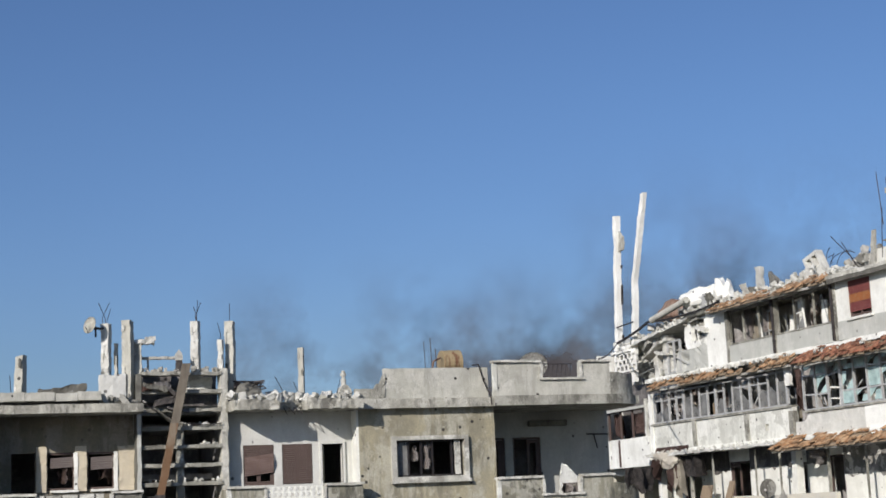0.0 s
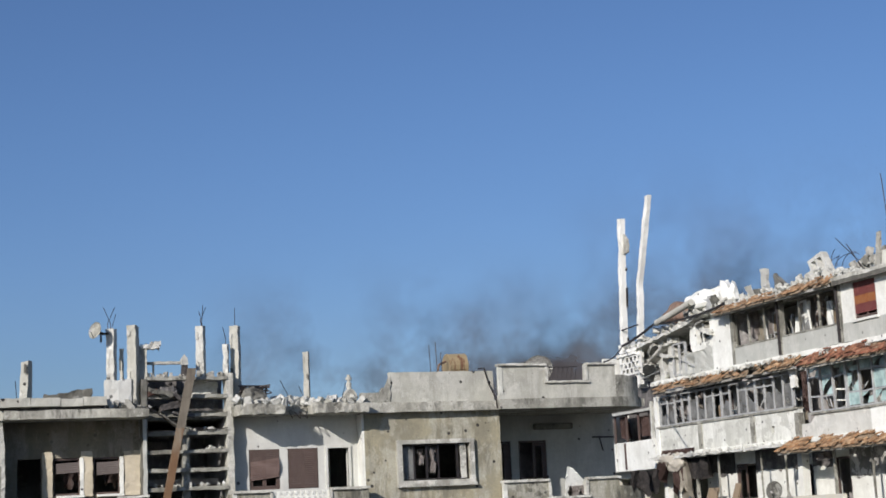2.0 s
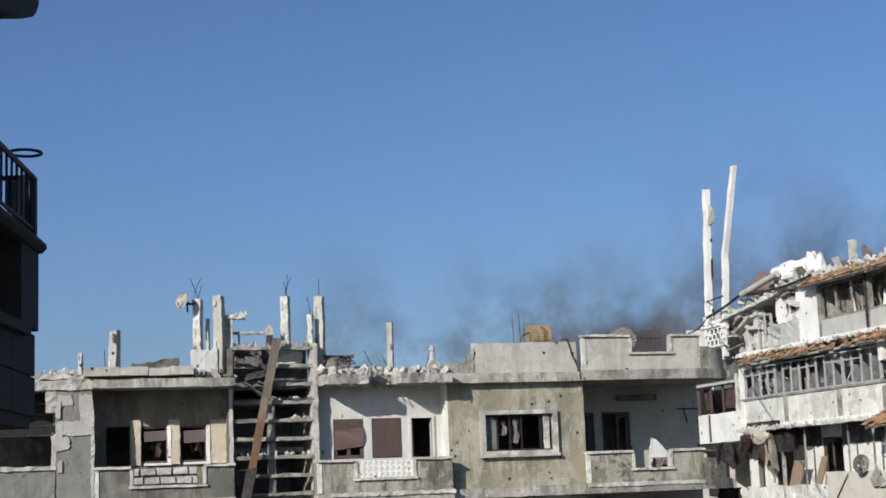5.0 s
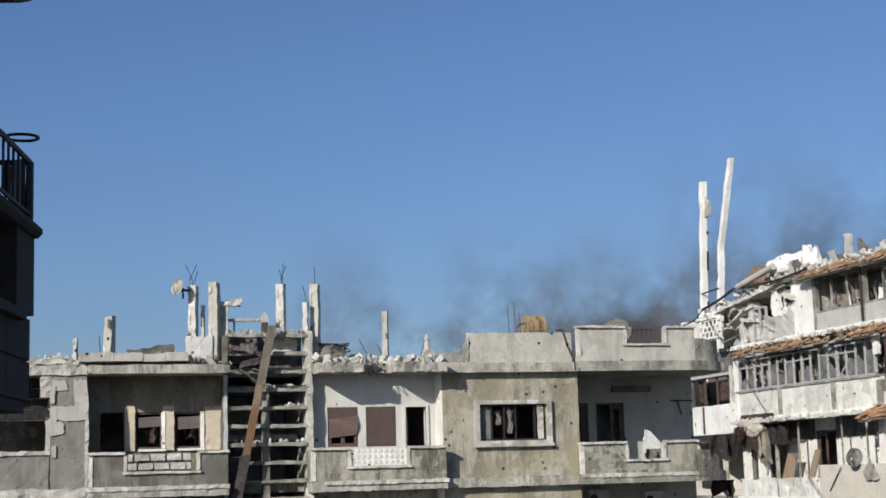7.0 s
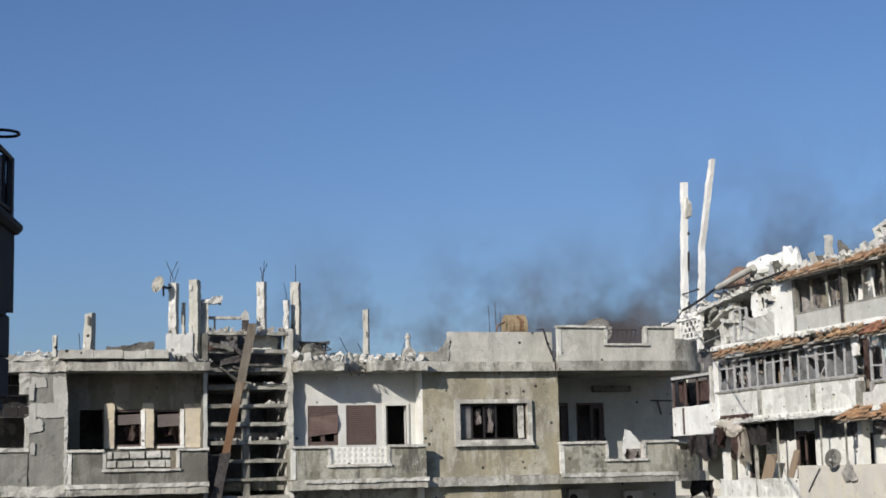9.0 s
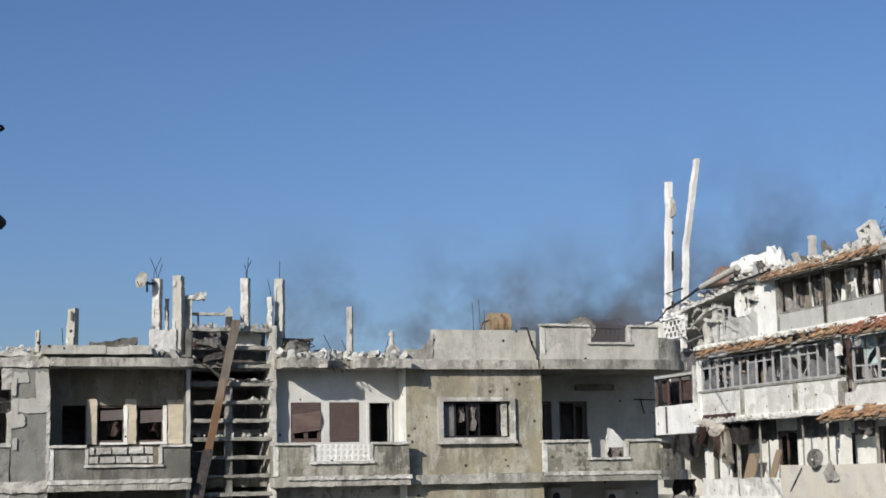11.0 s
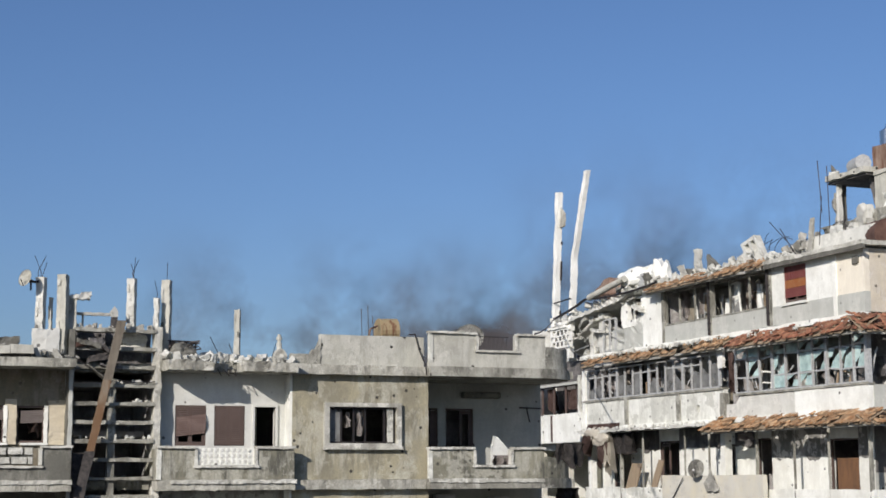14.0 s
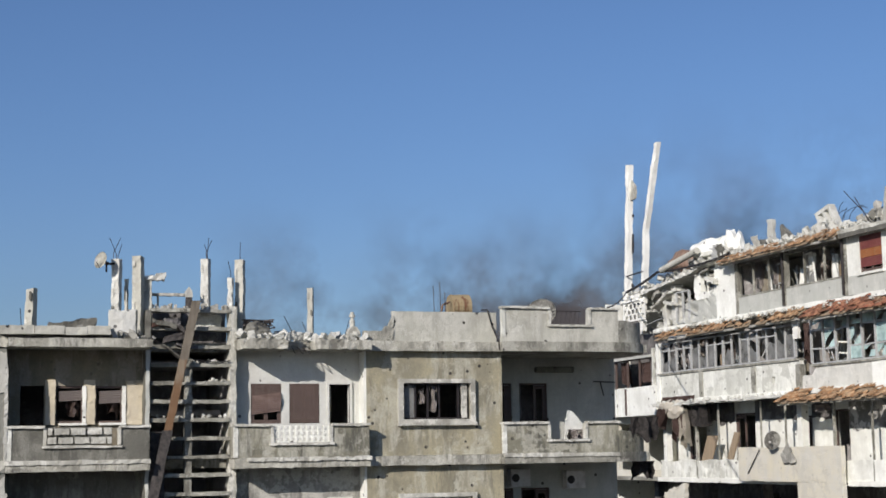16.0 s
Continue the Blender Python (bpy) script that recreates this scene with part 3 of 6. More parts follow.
def balcony(x0, x1, m0, m1, zf, mat, fill, seed, front=-0.46, returns=(True, True), back=1.2):
    """A balcony's stepped parapet: two high ends with copings, a low middle that holds bricks, a lattice or nothing."""
    hi, lo = zf + 0.79, zf + 0.30
    for a, b, t in ((x0, m0, hi), (m0, m1, lo), (m1, x1, hi)):
        p = bp("parapet", worn(west, a, b, front, front + 0.13, zf - 0.02, t, 0.15, 0.012, 0.02, seed), mat)
        part("coping", worn(west, a - 0.03, b + 0.03, front - 0.08, front + 0.18, t, t + 0.065, 0.12, 0.015, 0.03, seed + 2), EDGE, p, "chipped pale coping")
    for a, s in ((m0, 1), (m1, -1)):
        bp("step_trim", worn(west, min(a, a + 0.08 * s), max(a, a + 0.08 * s), front - 0.04, front + 0.15, lo + 0.071, hi - 0.001, 0.1, 0.012, 0, seed), EDGE)
    # end posts, whiter than the parapet
    for a, on in ((x0, returns[0]), (x1 - 0.11, returns[1])):
        if on:
            bp("parapet_return", worn(west, a, a + 0.11, front + 0.131, back, zf - 0.02, hi, 0.2, 0.012, 0, seed), mat)
    bp("end_post", worn(west, x0 - 0.012, x0 + 0.1, front - 0.02, front + 0.1, zf, hi - 0.005, 0.1, 0.012, 0, seed), LIME, "white end post")
    if fill == "brick":
        rng = random.Random(seed)
        base = bp("brick_panel", one(west, m0 + 0.08, m1 - 0.22, front + 0.0, front + 0.1, lo + 0.07, hi + 0.02), DARKREND, "panel of whitewashed bricks")
        for r in range(2):
            n = 4
            w = (m1 - m0 - 0.3) / n
            for i in range(n + 1):
                a0 = m0 + 0.08 + w * (i - 0.35 - 0.25 * (r % 2))
                a, b = max(a0, m0 + 0.08), min(a0 + w, m1 - 0.22)
                if b - a < 0.08:
                    continue
                z = lo + 0.085 + r * 0.22
                g = rng.uniform(0.0, 0.03)
                part("brick", worn(west, a + 0.026, b - 0.026, front - 0.07 - g, front + 0.0, z + 0.022, z + 0.178, 0.08, 0.026, 0.0, a + r), EDGE, base)
    if fill == "lattice":
        base = bp("lattice_screen", wall(west, m0 + 0.08, m1 - 0.08, lo + 0.072, hi + 0.02, front + 0.04, front + 0.09,
                  [(m0 + 0.12 + 0.15 * i, m0 + 0.2 + 0.15 * i, lo + 0.11 + 0.15 * j, lo + 0.19 + 0.15 * j) for i in range(int((m1 - m0 - 0.24) / 0.15)) for j in range(3)]), WHITE, "white pierced block screen")
        for i in range(int((m1 - m0 - 0.24) / 0.15) + 1):
            for j in range(3):
                a, z = m0 + 0.16 + 0.15 * i - 0.075, lo + 0.15 + 0.15 * j
                bm = bmesh.new()
                v = [bm.verts.new(west(a + 0.05 * p, front + 0.039 - q, z + 0.05 * s)) for q in (0, 0.03) for p, s in ((1, 0), (0, 1), (-1, 0), (0, -1))]
                bm.faces.new(v[4:])
                for k in range(4):
                    bm.faces.new([v[k], v[(k + 1) % 4], v[4 + (k + 1) % 4], v[4 + k]])
                part("diamond", bm, WHITE, base)


def storey(zf, top):
    """One floor of the block; zf is its floor level."""
    zc = zf + STOREY - 0.27
    h0, h1 = zf + 0.94, zf + 1.94
    # broken end bay
    pier = bp("pier", worn(west, 1.74, 2.62, -0.44, -0.1, zf - 0.02, zc, 0.14, 0.03, 0, 3.0 + zf), PIER, "grey pier with flaking plaster")
    for k, (a, b, z0, z1) in enumerate(((1.76, 2.14, 2.4, 2.66), (2.3, 2.62, 1.72, 2.64), (1.78, 2.56, 1.64, 2.02), (1.7, 2.06, 1.3, 1.62), (1.72, 1.9, 1.6, 2.0), (1.76, 1.88, 0.75, 1.05), (1.72, 1.85, 2.1, 2.5))):
        part("plaster_flake", flake(west, a, b, zf + z0, zf + z1, -0.45 - 0.005 * k, k + zf), FLAKING, pier)
    bp("broken_jamb", worn(west, 1.5, 1.74, -0.42, -0.2, zf + 2.25, zc, 0.1, 0.06, 0, 4.0 + zf), FLAKING, "jagged remains of a wall")
    bp("broken_jamb", worn(west, 1.64, 1.75, -0.42, -0.15, zf + 0.93, zf + 1.75, 0.1, 0.05, 0, 5.0 + zf), FLAKING)
    bp("broken_wall", worn(west, -6.0, 1.7, -0.42, -0.12, zf - 0.02, zf + 0.8, 0.14, 0.03, 0.05, 8.0 + zf), PIER)
    bp("broken_wall_top", worn(west, -6.0, 1.72, -0.47, -0.1, zf + 0.81, zf + 0.93, 0.09, 0.05, 0.07, 9.0 + zf), FLAKING, "crumbled pale top of the low wall")
    bp("broken_edge", worn(west, 2.58, 2.66, -0.49, -0.3, zf - 0.02, zc - 0.5, 0.08, 0.035, 0, 9.0 + zf), FLAKING, "jagged pale plaster edge")
    # room walls and blocks hold the bay's shade in their near-black colour
    bp("inner_wall", wall(west, -6.0, 2.6, zf, zc, 3.7, 3.85, [(-1.0, 0.2, zf, zf + 2.0)]), BURNT_SHADE)
    blocks = bp("inner_block_wall", one(west, 0.3, 1.76, 0.62, 0.75, zf + 1.72, zc), INNER, "block wall painted shade-black inside the broken bay")
    for r in range(4):
        for k in range(4):
            a = 0.32 + 0.4 * k - 0.2 * (r % 2)
            part("block", one(west, max(a, 0.31), min(a + 0.385, 1.75), 0.585, 0.62, zf + 1.74 + 0.265 * r, zf + 1.985 + 0.265 * r, 0.008), BLOCK_SHADE, blocks)
    bp("inner_flank", one(west, 1.76, 1.9, -0.09, 3.7, zf, zc), BURNT_SHADE)
    # first loggia, set deep under the roof
    deep = lambda a, d, z: west(a, d + 0.1, z)
    holes = [(3.03, 3.62, zf - 0.01, h1 - 0.06), (3.89, 4.6, h0, h1 - 0.06), (4.9, 5.6, h0, h1 - 0.06)]
    # wall colour includes the loggia's shade, deeper on the lower storey
    bp("loggia_wall", wall(deep, 2.5, 6.2, zf, zc, 0.5, 0.7, holes, 0.02), CREAM if top else DARKREND, "cream loggia wall with shade in its paint" if top else "loggia wall painted dark as shade")
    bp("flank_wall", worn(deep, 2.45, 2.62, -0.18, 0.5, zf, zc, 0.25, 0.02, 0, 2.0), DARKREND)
    bp("flank_wall", worn(deep, 6.1, 6.19, -0.1, 0.5, zf, zc, 0.2, 0.03, 0, 7.0), DADO)
    # brighter strips paint the sunlit wall; the last is no real jamb
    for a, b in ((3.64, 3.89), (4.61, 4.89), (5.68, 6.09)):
        bp("sunlit_jamb", worn(deep, a, b, 0.42, 0.498, h0 - 0.05, h1 + 0.1, 0.12, 0.02, 0.05, a), JAMB)
    for k, (a, b, z0, z1) in enumerate(holes[1:]):
        window_unit(block, deep, a, b, z0, z1, 0.53, 2, 0.0, CLOTH, SHUTTER, 0.0, k, sash=False)
        bp("fallen_shutter", slats(lambda p, d, z: deep(p, d, z + 0.05 * (p - a - 0.3)), a + 0.1, b - 0.03, 0.5, z1 - 0.38 - 0.06 * k, z1 - 0.12), FADED, "faded slats hanging askew in the window")["kind"] = "stuff"
        bp("window_cloth", rag(deep, a + 0.3, b - 0.04, 0.62, z0 + 0.05, z1 - 0.3, 3 + k, 0.04), SHUTTER, "brown torn curtain")
        bp("window_reveal", worn(deep, b - 0.03, b + 0.06, 0.4, 0.52, z0, z1, 0.1, 0.02, 0, 5 + k), WHITE)
        bp("window_sill", worn(deep, a + 0.1, b + 0.08, 0.4, 0.62, z0 - 0.06, z0, 0.15, 0.01, 0, 3), WHITE)
    balcony(2.66, 6.13, 3.52, 5.42, zf, DARKREND, "brick" if top else "", 4.0)
    # second loggia
    holes = [(8.94, 9.77, h0 - 0.06, h1), (9.99, 10.82, h0 - 0.06, h1), (11.08, 11.66, zf - 0.01, h1 - 0.02)]
    # lower storey: the pale wall's shade is put into a grey colour
    bp("loggia_wall", wall(west, 8.4, 12.1, zf, zc, 0.5, 0.7, holes), PALE if top else GREY_SHADE, "pale loggia wall" if top else "loggia wall painted grey as shade")
    window_unit(block, west, *holes[0], 0.53, 2, 0.3, SHUTTER, SHUTTER, 0.0, 5)
    bp("hanging_shutter", slats(lambda a, d, z: west(a, d - 0.05 * (a - 8.97), z + 0.12 * (a - 9.3)), 8.97, 9.74, 0.5, h0 + 0.22, h0 + 0.72, bow=-0.06), FADEDBROWN, "collapsed brown slats")["kind"] = "stuff"
    window_unit(block, west, *holes[1], 0.53, 2, 0.97, SHUTTER, SHUTTER, 0.0, 6)
    d = bp("door_frame", wall(west, 11.02, 11.72, zf, h1 + 0.04, 0.44, 0.55, [(11.08, 11.66, zf - 0.1, h1 - 0.02)]), PALE, "pale door frame")
    part("door_leaf", one(west, 11.12, 11.2, 0.7, 1.2, zf, h1 - 0.05, 0.01), CREAM, d, "half-open cream door leaf")
    balcony(8.3, 11.92, 9.26, 10.92, zf, STREAKY, "lattice" if top else "", 9.0)
    # projecting bay
    win = (13.0, 14.95, zf + 0.95, zf + 1.93)
    bp("bay_wall", wall(west, 11.99, 15.85, zf - 0.02, zc, 0.0, 0.22, [win]), BEIGE, "stained beige rendered wall")
    bp("corner_strip", worn(west, 15.8, 15.9, -0.012, 0.3, zf, zc, 0.15, 0.012, 0, 2.0), BEIGE)
    bp("bay_flank", worn(west, 11.93, 12.1, 0.02, 0.6, zf, zc, 0.2, 0.015, 0, 3.0), WHITE, "whitewashed return of the bay")
    s = bp("window_surround", wall(west, 12.86, 15.07, zf + 0.81, zf + 2.04, -0.13, -0.001, [(13.0, 14.95, zf + 0.95, zf + 1.93)]), EDGE, "projecting chipped plaster surround")
    part("window_sill", worn(west, 12.84, 15.1, -0.17, 0.1, zf + 0.78, zf + 0.86, 0.15, 0.012, 0.02, 4), EDGE, s)
    if top:
        fr = bp("window", wall(west, 13.02, 14.93, zf + 0.955, zf + 1.925, 0.06, 0.11, [(13.07, 13.36, zf + 1.0, zf + 1.88), (13.41, 13.72, zf + 1.0, zf + 1.88), (14.1, 14.6, zf + 1.0, zf + 1.88), (14.66, 14.88, zf + 1.0, zf + 1.88), (13.77, 14.05, zf + 1.0, zf + 1.88)]), DARKMETAL, "broken sliding window")
        part("pane", one(west, 13.07, 13.36, 0.08, 0.088, zf + 1.0, zf + 1.88), DUSTY, fr, "dusty glass pane")
        part("curtain", rag(west, 13.78, 14.08, 0.14, zf + 1.0, zf + 1.86, 3.0, 0.05), CLOTH, fr, "pale torn curtain")
        part("curtain", rag(west, 13.5, 13.72, 0.2, zf + 1.35, zf + 1.8, 5.0), CLOTH, fr, "hanging rag")
        part("bent_sash", worn(west, 14.7, 14.86, 0.0, 0.05, zf + 0.98, zf + 1.9, 0.2, 0.03, 0, 5.0), EDGE, fr, "pale bent sash")
    else:
        window_unit(block, west, *win, 0.07, 3, 0.0, None, EDGE, 0.3, 8)
    # wide corner loggia
    holes = [(16.75, 17.23, zf - 0.01, zf + 2.05), (17.48, 18.37, zf - 0.01, zf + 2.05)]
    bp("loggia_wall", wall(west, 15.85, 20.6, zf, zc, 2.6, 2.8, holes), SHADEWALL, "shade-grey shell-marked loggia wall")
    bp("flank_wall", one(west, 15.85, 16.0, 0.3, 2.6, zf, zc), PALE)
    bp("side_wall", wall(west, 20.42, 20.6, zf, zc, 2.8, 9.8), GREY)
    for a, b, *_ in holes:
        f = bp("door_frame", wall(west, a, b, zf, zf + 2.05, 2.63, 2.7, [(a + 0.05, b - 0.05, zf - 0.1, zf + 2.0)]), SHUTTER, "dark wooden door frame")
        part("door_leaf", wall(west, (a + b) / 2 + 0.02, b - 0.05, zf, zf + 1.98, 2.65, 2.69, [((a + b) / 2 + 0.1, b - 0.13, zf + 0.9, zf + 1.88)]), SHUTTER, f, "glazed door leaf with its glass gone")
    balcony(15.74, 19.22, 17.06, 18.26, zf, STREAKY, "", 15.0, returns=(False, False))
    bp("curved_parapet", curved_wall(zf - 0.02, zf + 0.6, top=lambda f: zf + 0.62 + 0.14 * noise.noise(Vector((f * 5, zf, 0))) + (0.15 if f > 0.75 else 0.0)), STREAKY, "broken curved parapet")
    # rooms behind: partitions and the rear wall keep them dark
    for a in (6.2, 8.4, 12.1, 16.2):
        bp("partition", one(west, a, a + 0.12, 2.95 if a > 16 else 0.7, 9.6, zf, zc), INNER)
    bp("rear_partition", wall(west, 2.6, 20.1, zf, zc, 4.6, 4.75, [(13.3, 14.1, zf, zf + 2.0), (17.5, 18.3, zf, zf + 2.0)]), INNER)


storey(6.8 - 0.02, True)
storey(6.8 - 0.02 - STOREY, False)
bp("ground_storey_wall", wall(west, -6.0, 20.2, 0.0, 3.43, 0.0, 0.3, [(a, a + 2.2, 0.0, 2.5) for a in (-4, -0.5, 3, 9, 13, 17)]), GREY)
bp("rear_wall", one(west, -6.0, 20.28, 9.8, 10.0, 0.0, TOP), GREY)
bp("end_wall", one(west, -6.0, -5.8, 0.3, 9.8, 0.0, TOP - 0.02), GREY)

# stairwell: concrete louvres, mullion, posts
for k in range(16):
    z = 10.66 - 0.474 * k
    bp("louvre", worn(west, 6.22, 8.32, 0.1, 0.5, z - 0.1, z, 0.16, 0.025, 0.04, 1.7 * k), GREY)
bp("stair_post", worn(west, 8.3, 8.48, 0.12, 0.55, 0.0, 10.75, 0.2, 0.025, 0.1, 2.0), EDGE)
bp("stair_post", worn(west, 6.08, 6.22, 0.05, 0.45, 0.0, 10.6, 0.2, 0.02, 0.1, 3.0), DARKREND)
bp("charred_panel", worn(west, 6.225, 6.58, -0.02, 0.08, 4.4, 7.5, 0.12, 0.03, 0.1, 5.0), CHAR, "charred black panel beside the stairs")
bp("stair_mullion", worn(west, 7.14, 7.32, 0.2, 0.4, 3.4, 9.4, 0.2, 0.02, 0.1, 4.0), GREY)
for k in range(7):
    bp("stair_flight", one(west, 6.3, 8.3, 1.4, 3.8, 9.2 - k * 1.3, 9.35 - k * 1.3), INNER)
bp("stair_rear_wall", one(west, 6.2, 8.4, 3.9, 4.05, 0, 10.5), INNER)
bp("stair_head_wall", worn(west, 6.24, 8.4, 1.1, 1.3, 9.76, 10.72, 0.15, 0.05, 0.1, 4.0), BURNT_SHADE, "sooty brick wall at the stair head")
bp("stair_head", worn(west, 6.25, 7.1, 0.8, 1.0, 9.9, 10.75, 0.12, 0.06, 0.25, 8.0), BURNT_SHADE, "sooty torn sheet")
bp("stair_head", worn(west, 7.45, 8.15, 0.55, 0.75, 10.22, 10.55, 0.12, 0.04, 0.1, 2.0), EDGE)

# roof parapets
bp("roof_kerb", worn(west, -6.0, 2.4, -0.3, 0.1, 9.84, 10.0, 0.16, 0.07, 0.14, 6.0), EDGE)
# recessed course coloured near-black to draw the shadow gap under the kerb
bp("kerb_shade_course", one(west, 2.42, 5.1, -0.4, 0.0, 9.78, 9.9), BURNT_SHADE)
for k, (a, b) in enumerate(((2.42, 3.24), (3.25, 3.98), (3.99, 4.52), (4.53, 5.1))):
    bp("roof_kerb", worn(west, a, b, -0.74, -0.02, 9.88 + 0.008 * (k % 2), 10.105 - 0.012 * (k % 3), 0.14, 0.02, 0.03, 2.0 + k), PARA, "pale kerb stone on the roof edge")
bp("roof_parapet", worn(west, 12.75, 15.76, -0.02, 0.14, 9.84, 10.665, 0.2, 0.01, 0.0, 3.0), PARA, "shot-pitted roof parapet")
bp("roof_parapet", worn(west, 11.9, 12.76, -0.05, 0.12, 9.84, 10.55, 0.08, 0.03, 0.0, 3.0, top=lambda a: 10.12 if a < 12.35 else 10.12 + 0.14 * int((a - 12.35) / 0.13)), GREY)
balcony(15.76, 19.3, 17.14, 18.44, 9.84 + 0.12, PARA, "", 21.0, returns=(False, False))
bp("parapet_base", one(west, 15.74, 19.3, -0.47, -0.34, 9.84, 9.97), PARA)
bp("curved_parapet", curved_wall(9.84, 10.5, top=lambda f: 10.45 + 0.1 * noise.noise(Vector((f * 4, 3, 0)))), BAND)
railing = bp("roof_railing", one(west, 17.3, 18.75, 0.85, 0.88, 10.82, 10.84), DARKMETAL, "dark wrought-iron railing")
for i in range(10):
    a = 17.32 + 0.14 * i
    part("baluster", line([west(a, 0.86, 9.84), west(a + 0.13, 0.86, 10.84)], 0.008, 5), DARKMETAL, railing)
    part("baluster", line([west(a + 0.14, 0.87, 9.84), west(a, 0.87, 10.84)], 0.008, 5), DARKMETAL, railing)


def roof_column(x0, x1, d, z0, z1, seed, mat=RAW, rebar=3, lean=0.0, turn=31, chip=0.022):
    cs, sn = math.cos(radians(turn)), math.sin(radians(turn))
    xm, h = (x0 + x1) / 2, (x1 - x0) / 2 * 1.17 / (cs + sn)
    turned = lambda a, e, z: west(xm + a * cs + e * sn + lean * (z - z0), d + h - a * sn + e * cs, z)
    c = bp("roof_column", worn(turned, -h, h, -h, h, z0, z1, 0.09, chip, 0.12, seed), mat, "broken concrete column")
    rng = random.Random(seed)
    for k in range(int((z1 - z0) * 1.6)):
        z, b = rng.uniform(z0 + 0.3, z1 - 0.15), rng.choice((-1, 1))
        part("spalled_patch", flake(lambda a, e, q: turned(a, e - h, q), min(b * h * 0.25, b * h * 0.92), max(b * h * 0.25, b * h * 0.92), z, z + rng.uniform(0.1, 0.32), -chip * 0.6, seed + k, 0.012), rng.choice((DARKREND, EDGE, CHALK)), c)
    for _ in range(rebar):
        a, e = rng.uniform(x0 + 0.04, x1 - 0.04), d + rng.uniform(0.04, 0.2)
        p = Vector(west(a + lean * (z1 - z0), e, z1 - 0.15))
        part("rebar", line([p, p + Vector((rng.uniform(-0.08, 0.08), 0, rng.uniform(0.2, 0.35))), p + Vector((rng.uniform(-0.25, 0.25), rng.uniform(-0.1, 0.1), rng.uniform(0.45, 0.75)))], 0.009, 5), DARKMETAL, c, "bent reinforcing bar")
    return c


roof_column(3.13, 3.4, 0.7, 9.84, 11.22, 1.0, PARA, 0, turn=40, chip=0.008)
roof_column(2.32, 2.42, 0.2, 9.84, 10.55, 2.0, PARA, 0)
roof_column(5.26, 5.5, 0.3, 9.84, 11.95, 3.0, CHALK, 3)
roof_column(5.77, 6.05, 0.1, 9.84, 12.02, 4.0, PARA, 0)
roof_column(5.66, 5.76, 0.9, 9.84, 11.5, 5.0, PARA, 0)
roof_column(7.6, 7.85, 0.4, 10.5, 12.03, 6.0, CHALK, 3)
roof_column(8.52, 8.78, 0.4, 9.84, 12.02, 7.0, PARA, 1)
roof_column(8.26, 8.42, 0.2, 10.6, 11.5, 8.0, CHALK, 1)
roof_column(6.08, 6.28, 0.28, 9.9, 11.56, 8.5, PARA, 0, turn=12)
roof_column(10.87, 11.05, 1.9, 9.84, 11.47, 9.0, PARA, 0, turn=28, chip=0.01)
bp("broken_beam", worn(west, 6.12, 6.62, 0.25, 0.5, 11.4, 11.52, 0.08, 0.06, 0.05, 2.0), CHALK)
bp("broken_beam", worn(west, 6.38, 6.64, 0.28, 0.46, 11.5, 11.6, 0.07, 0.05, 0.05, 6.0), CHALK)
bp("beam", worn(west, 6.2, 7.2, 0.5, 0.62, 11.02, 11.1, 0.15, 0.02, 0, 3.0), RAW)
bp("beam_prop", worn(west, 6.45, 6.5, 0.55, 0.6, 10.66, 11.02, 0.15, 0.01, 0, 3.0), RAW)
bp("stub_wall", worn(west, 5.16, 5.84, 0.05, 0.2, 9.84, 10.62, 0.12, 0.03, 0.12, 11.0), PALE, "stub of a pale roof wall")
bp("finial_post", worn(west, 11.5, 11.84, 0.1, 0.35, 9.84, 10.22, 0.1, 0.05, 0.1, 11.0, top=lambda a: 10.3 - abs(a - 11.67) * 1.2), EDGE)
bm = bmesh.new()
for z, r in ((10.2, 0.075), (10.42, 0.05), (10.5, 0.085)):
    rod(bm, west(11.67, 0.22, z), west(11.67, 0.22, z + (0.22 if r < 0.08 else 0.07)), r, 10)
bp("finial", bm, EDGE)

rng = random.Random(17)
for k in range(9):
    a, z = rng.uniform(6.2, 6.9), rng.uniform(9.5, 10.3)
    sl = thing("hanging_debris", "broken concrete and bars hanging at the stair head", "rubble", "debris at the stair head")
    tl = rng.uniform(-0.8, 0.4)
    part("piece", worn(lambda p, d, q: west(p, d, q + tl * (p - a)), a, a + rng.uniform(0.25, 0.6), -0.1 + 0.1 * rng.random(), 0.25, z, z + rng.uniform(0.06, 0.16), 0.1, 0.05, 0.05, k), (BURNT_SHADE, DARKREND, CHAR, RUSTDARK)[k % 4], sl)
# leaning plank
plank = thing("timber_plank", "weathered brown plank, charred below, leaning across the stairwell", "plank")
pm = lambda a, d, z: west(6.53 + (z - 7.5) * 0.215 + a, -0.28 + d + (z - 7.5) * 0.02, z)
part("upper_end", worn(pm, 0.0, 0.22, 0, 0.07, 9.3, 10.85, 0.16, 0.016, 0.05, 1.0), GREYWOOD, plank, "greyed upper end")
part("middle", worn(pm, 0.0, 0.2, 0, 0.07, 7.5, 9.299, 0.16, 0.014, 0, 1.0), WOOD, plank)
part("charred_end", worn(pm, -0.04, 0.22, 0.0, 0.07, 5.4, 7.5, 0.2, 0.02, 0, 2.0), CHAR, plank, "charred lower end")
cap = bp("stair_cap", worn(west, 7.14, 7.31, 0.1, 0.3, 10.96, 11.23, 0.07, 0.03, 0.06, 3.0, top=lambda a: 11.25 - abs(a - 7.23) * 1.5), CHALK)
bp("stair_cap_post", worn(west, 7.15, 7.3, 0.12, 0.28, 10.6, 10.98, 0.1, 0.025, 0, 4.0), CHAR)

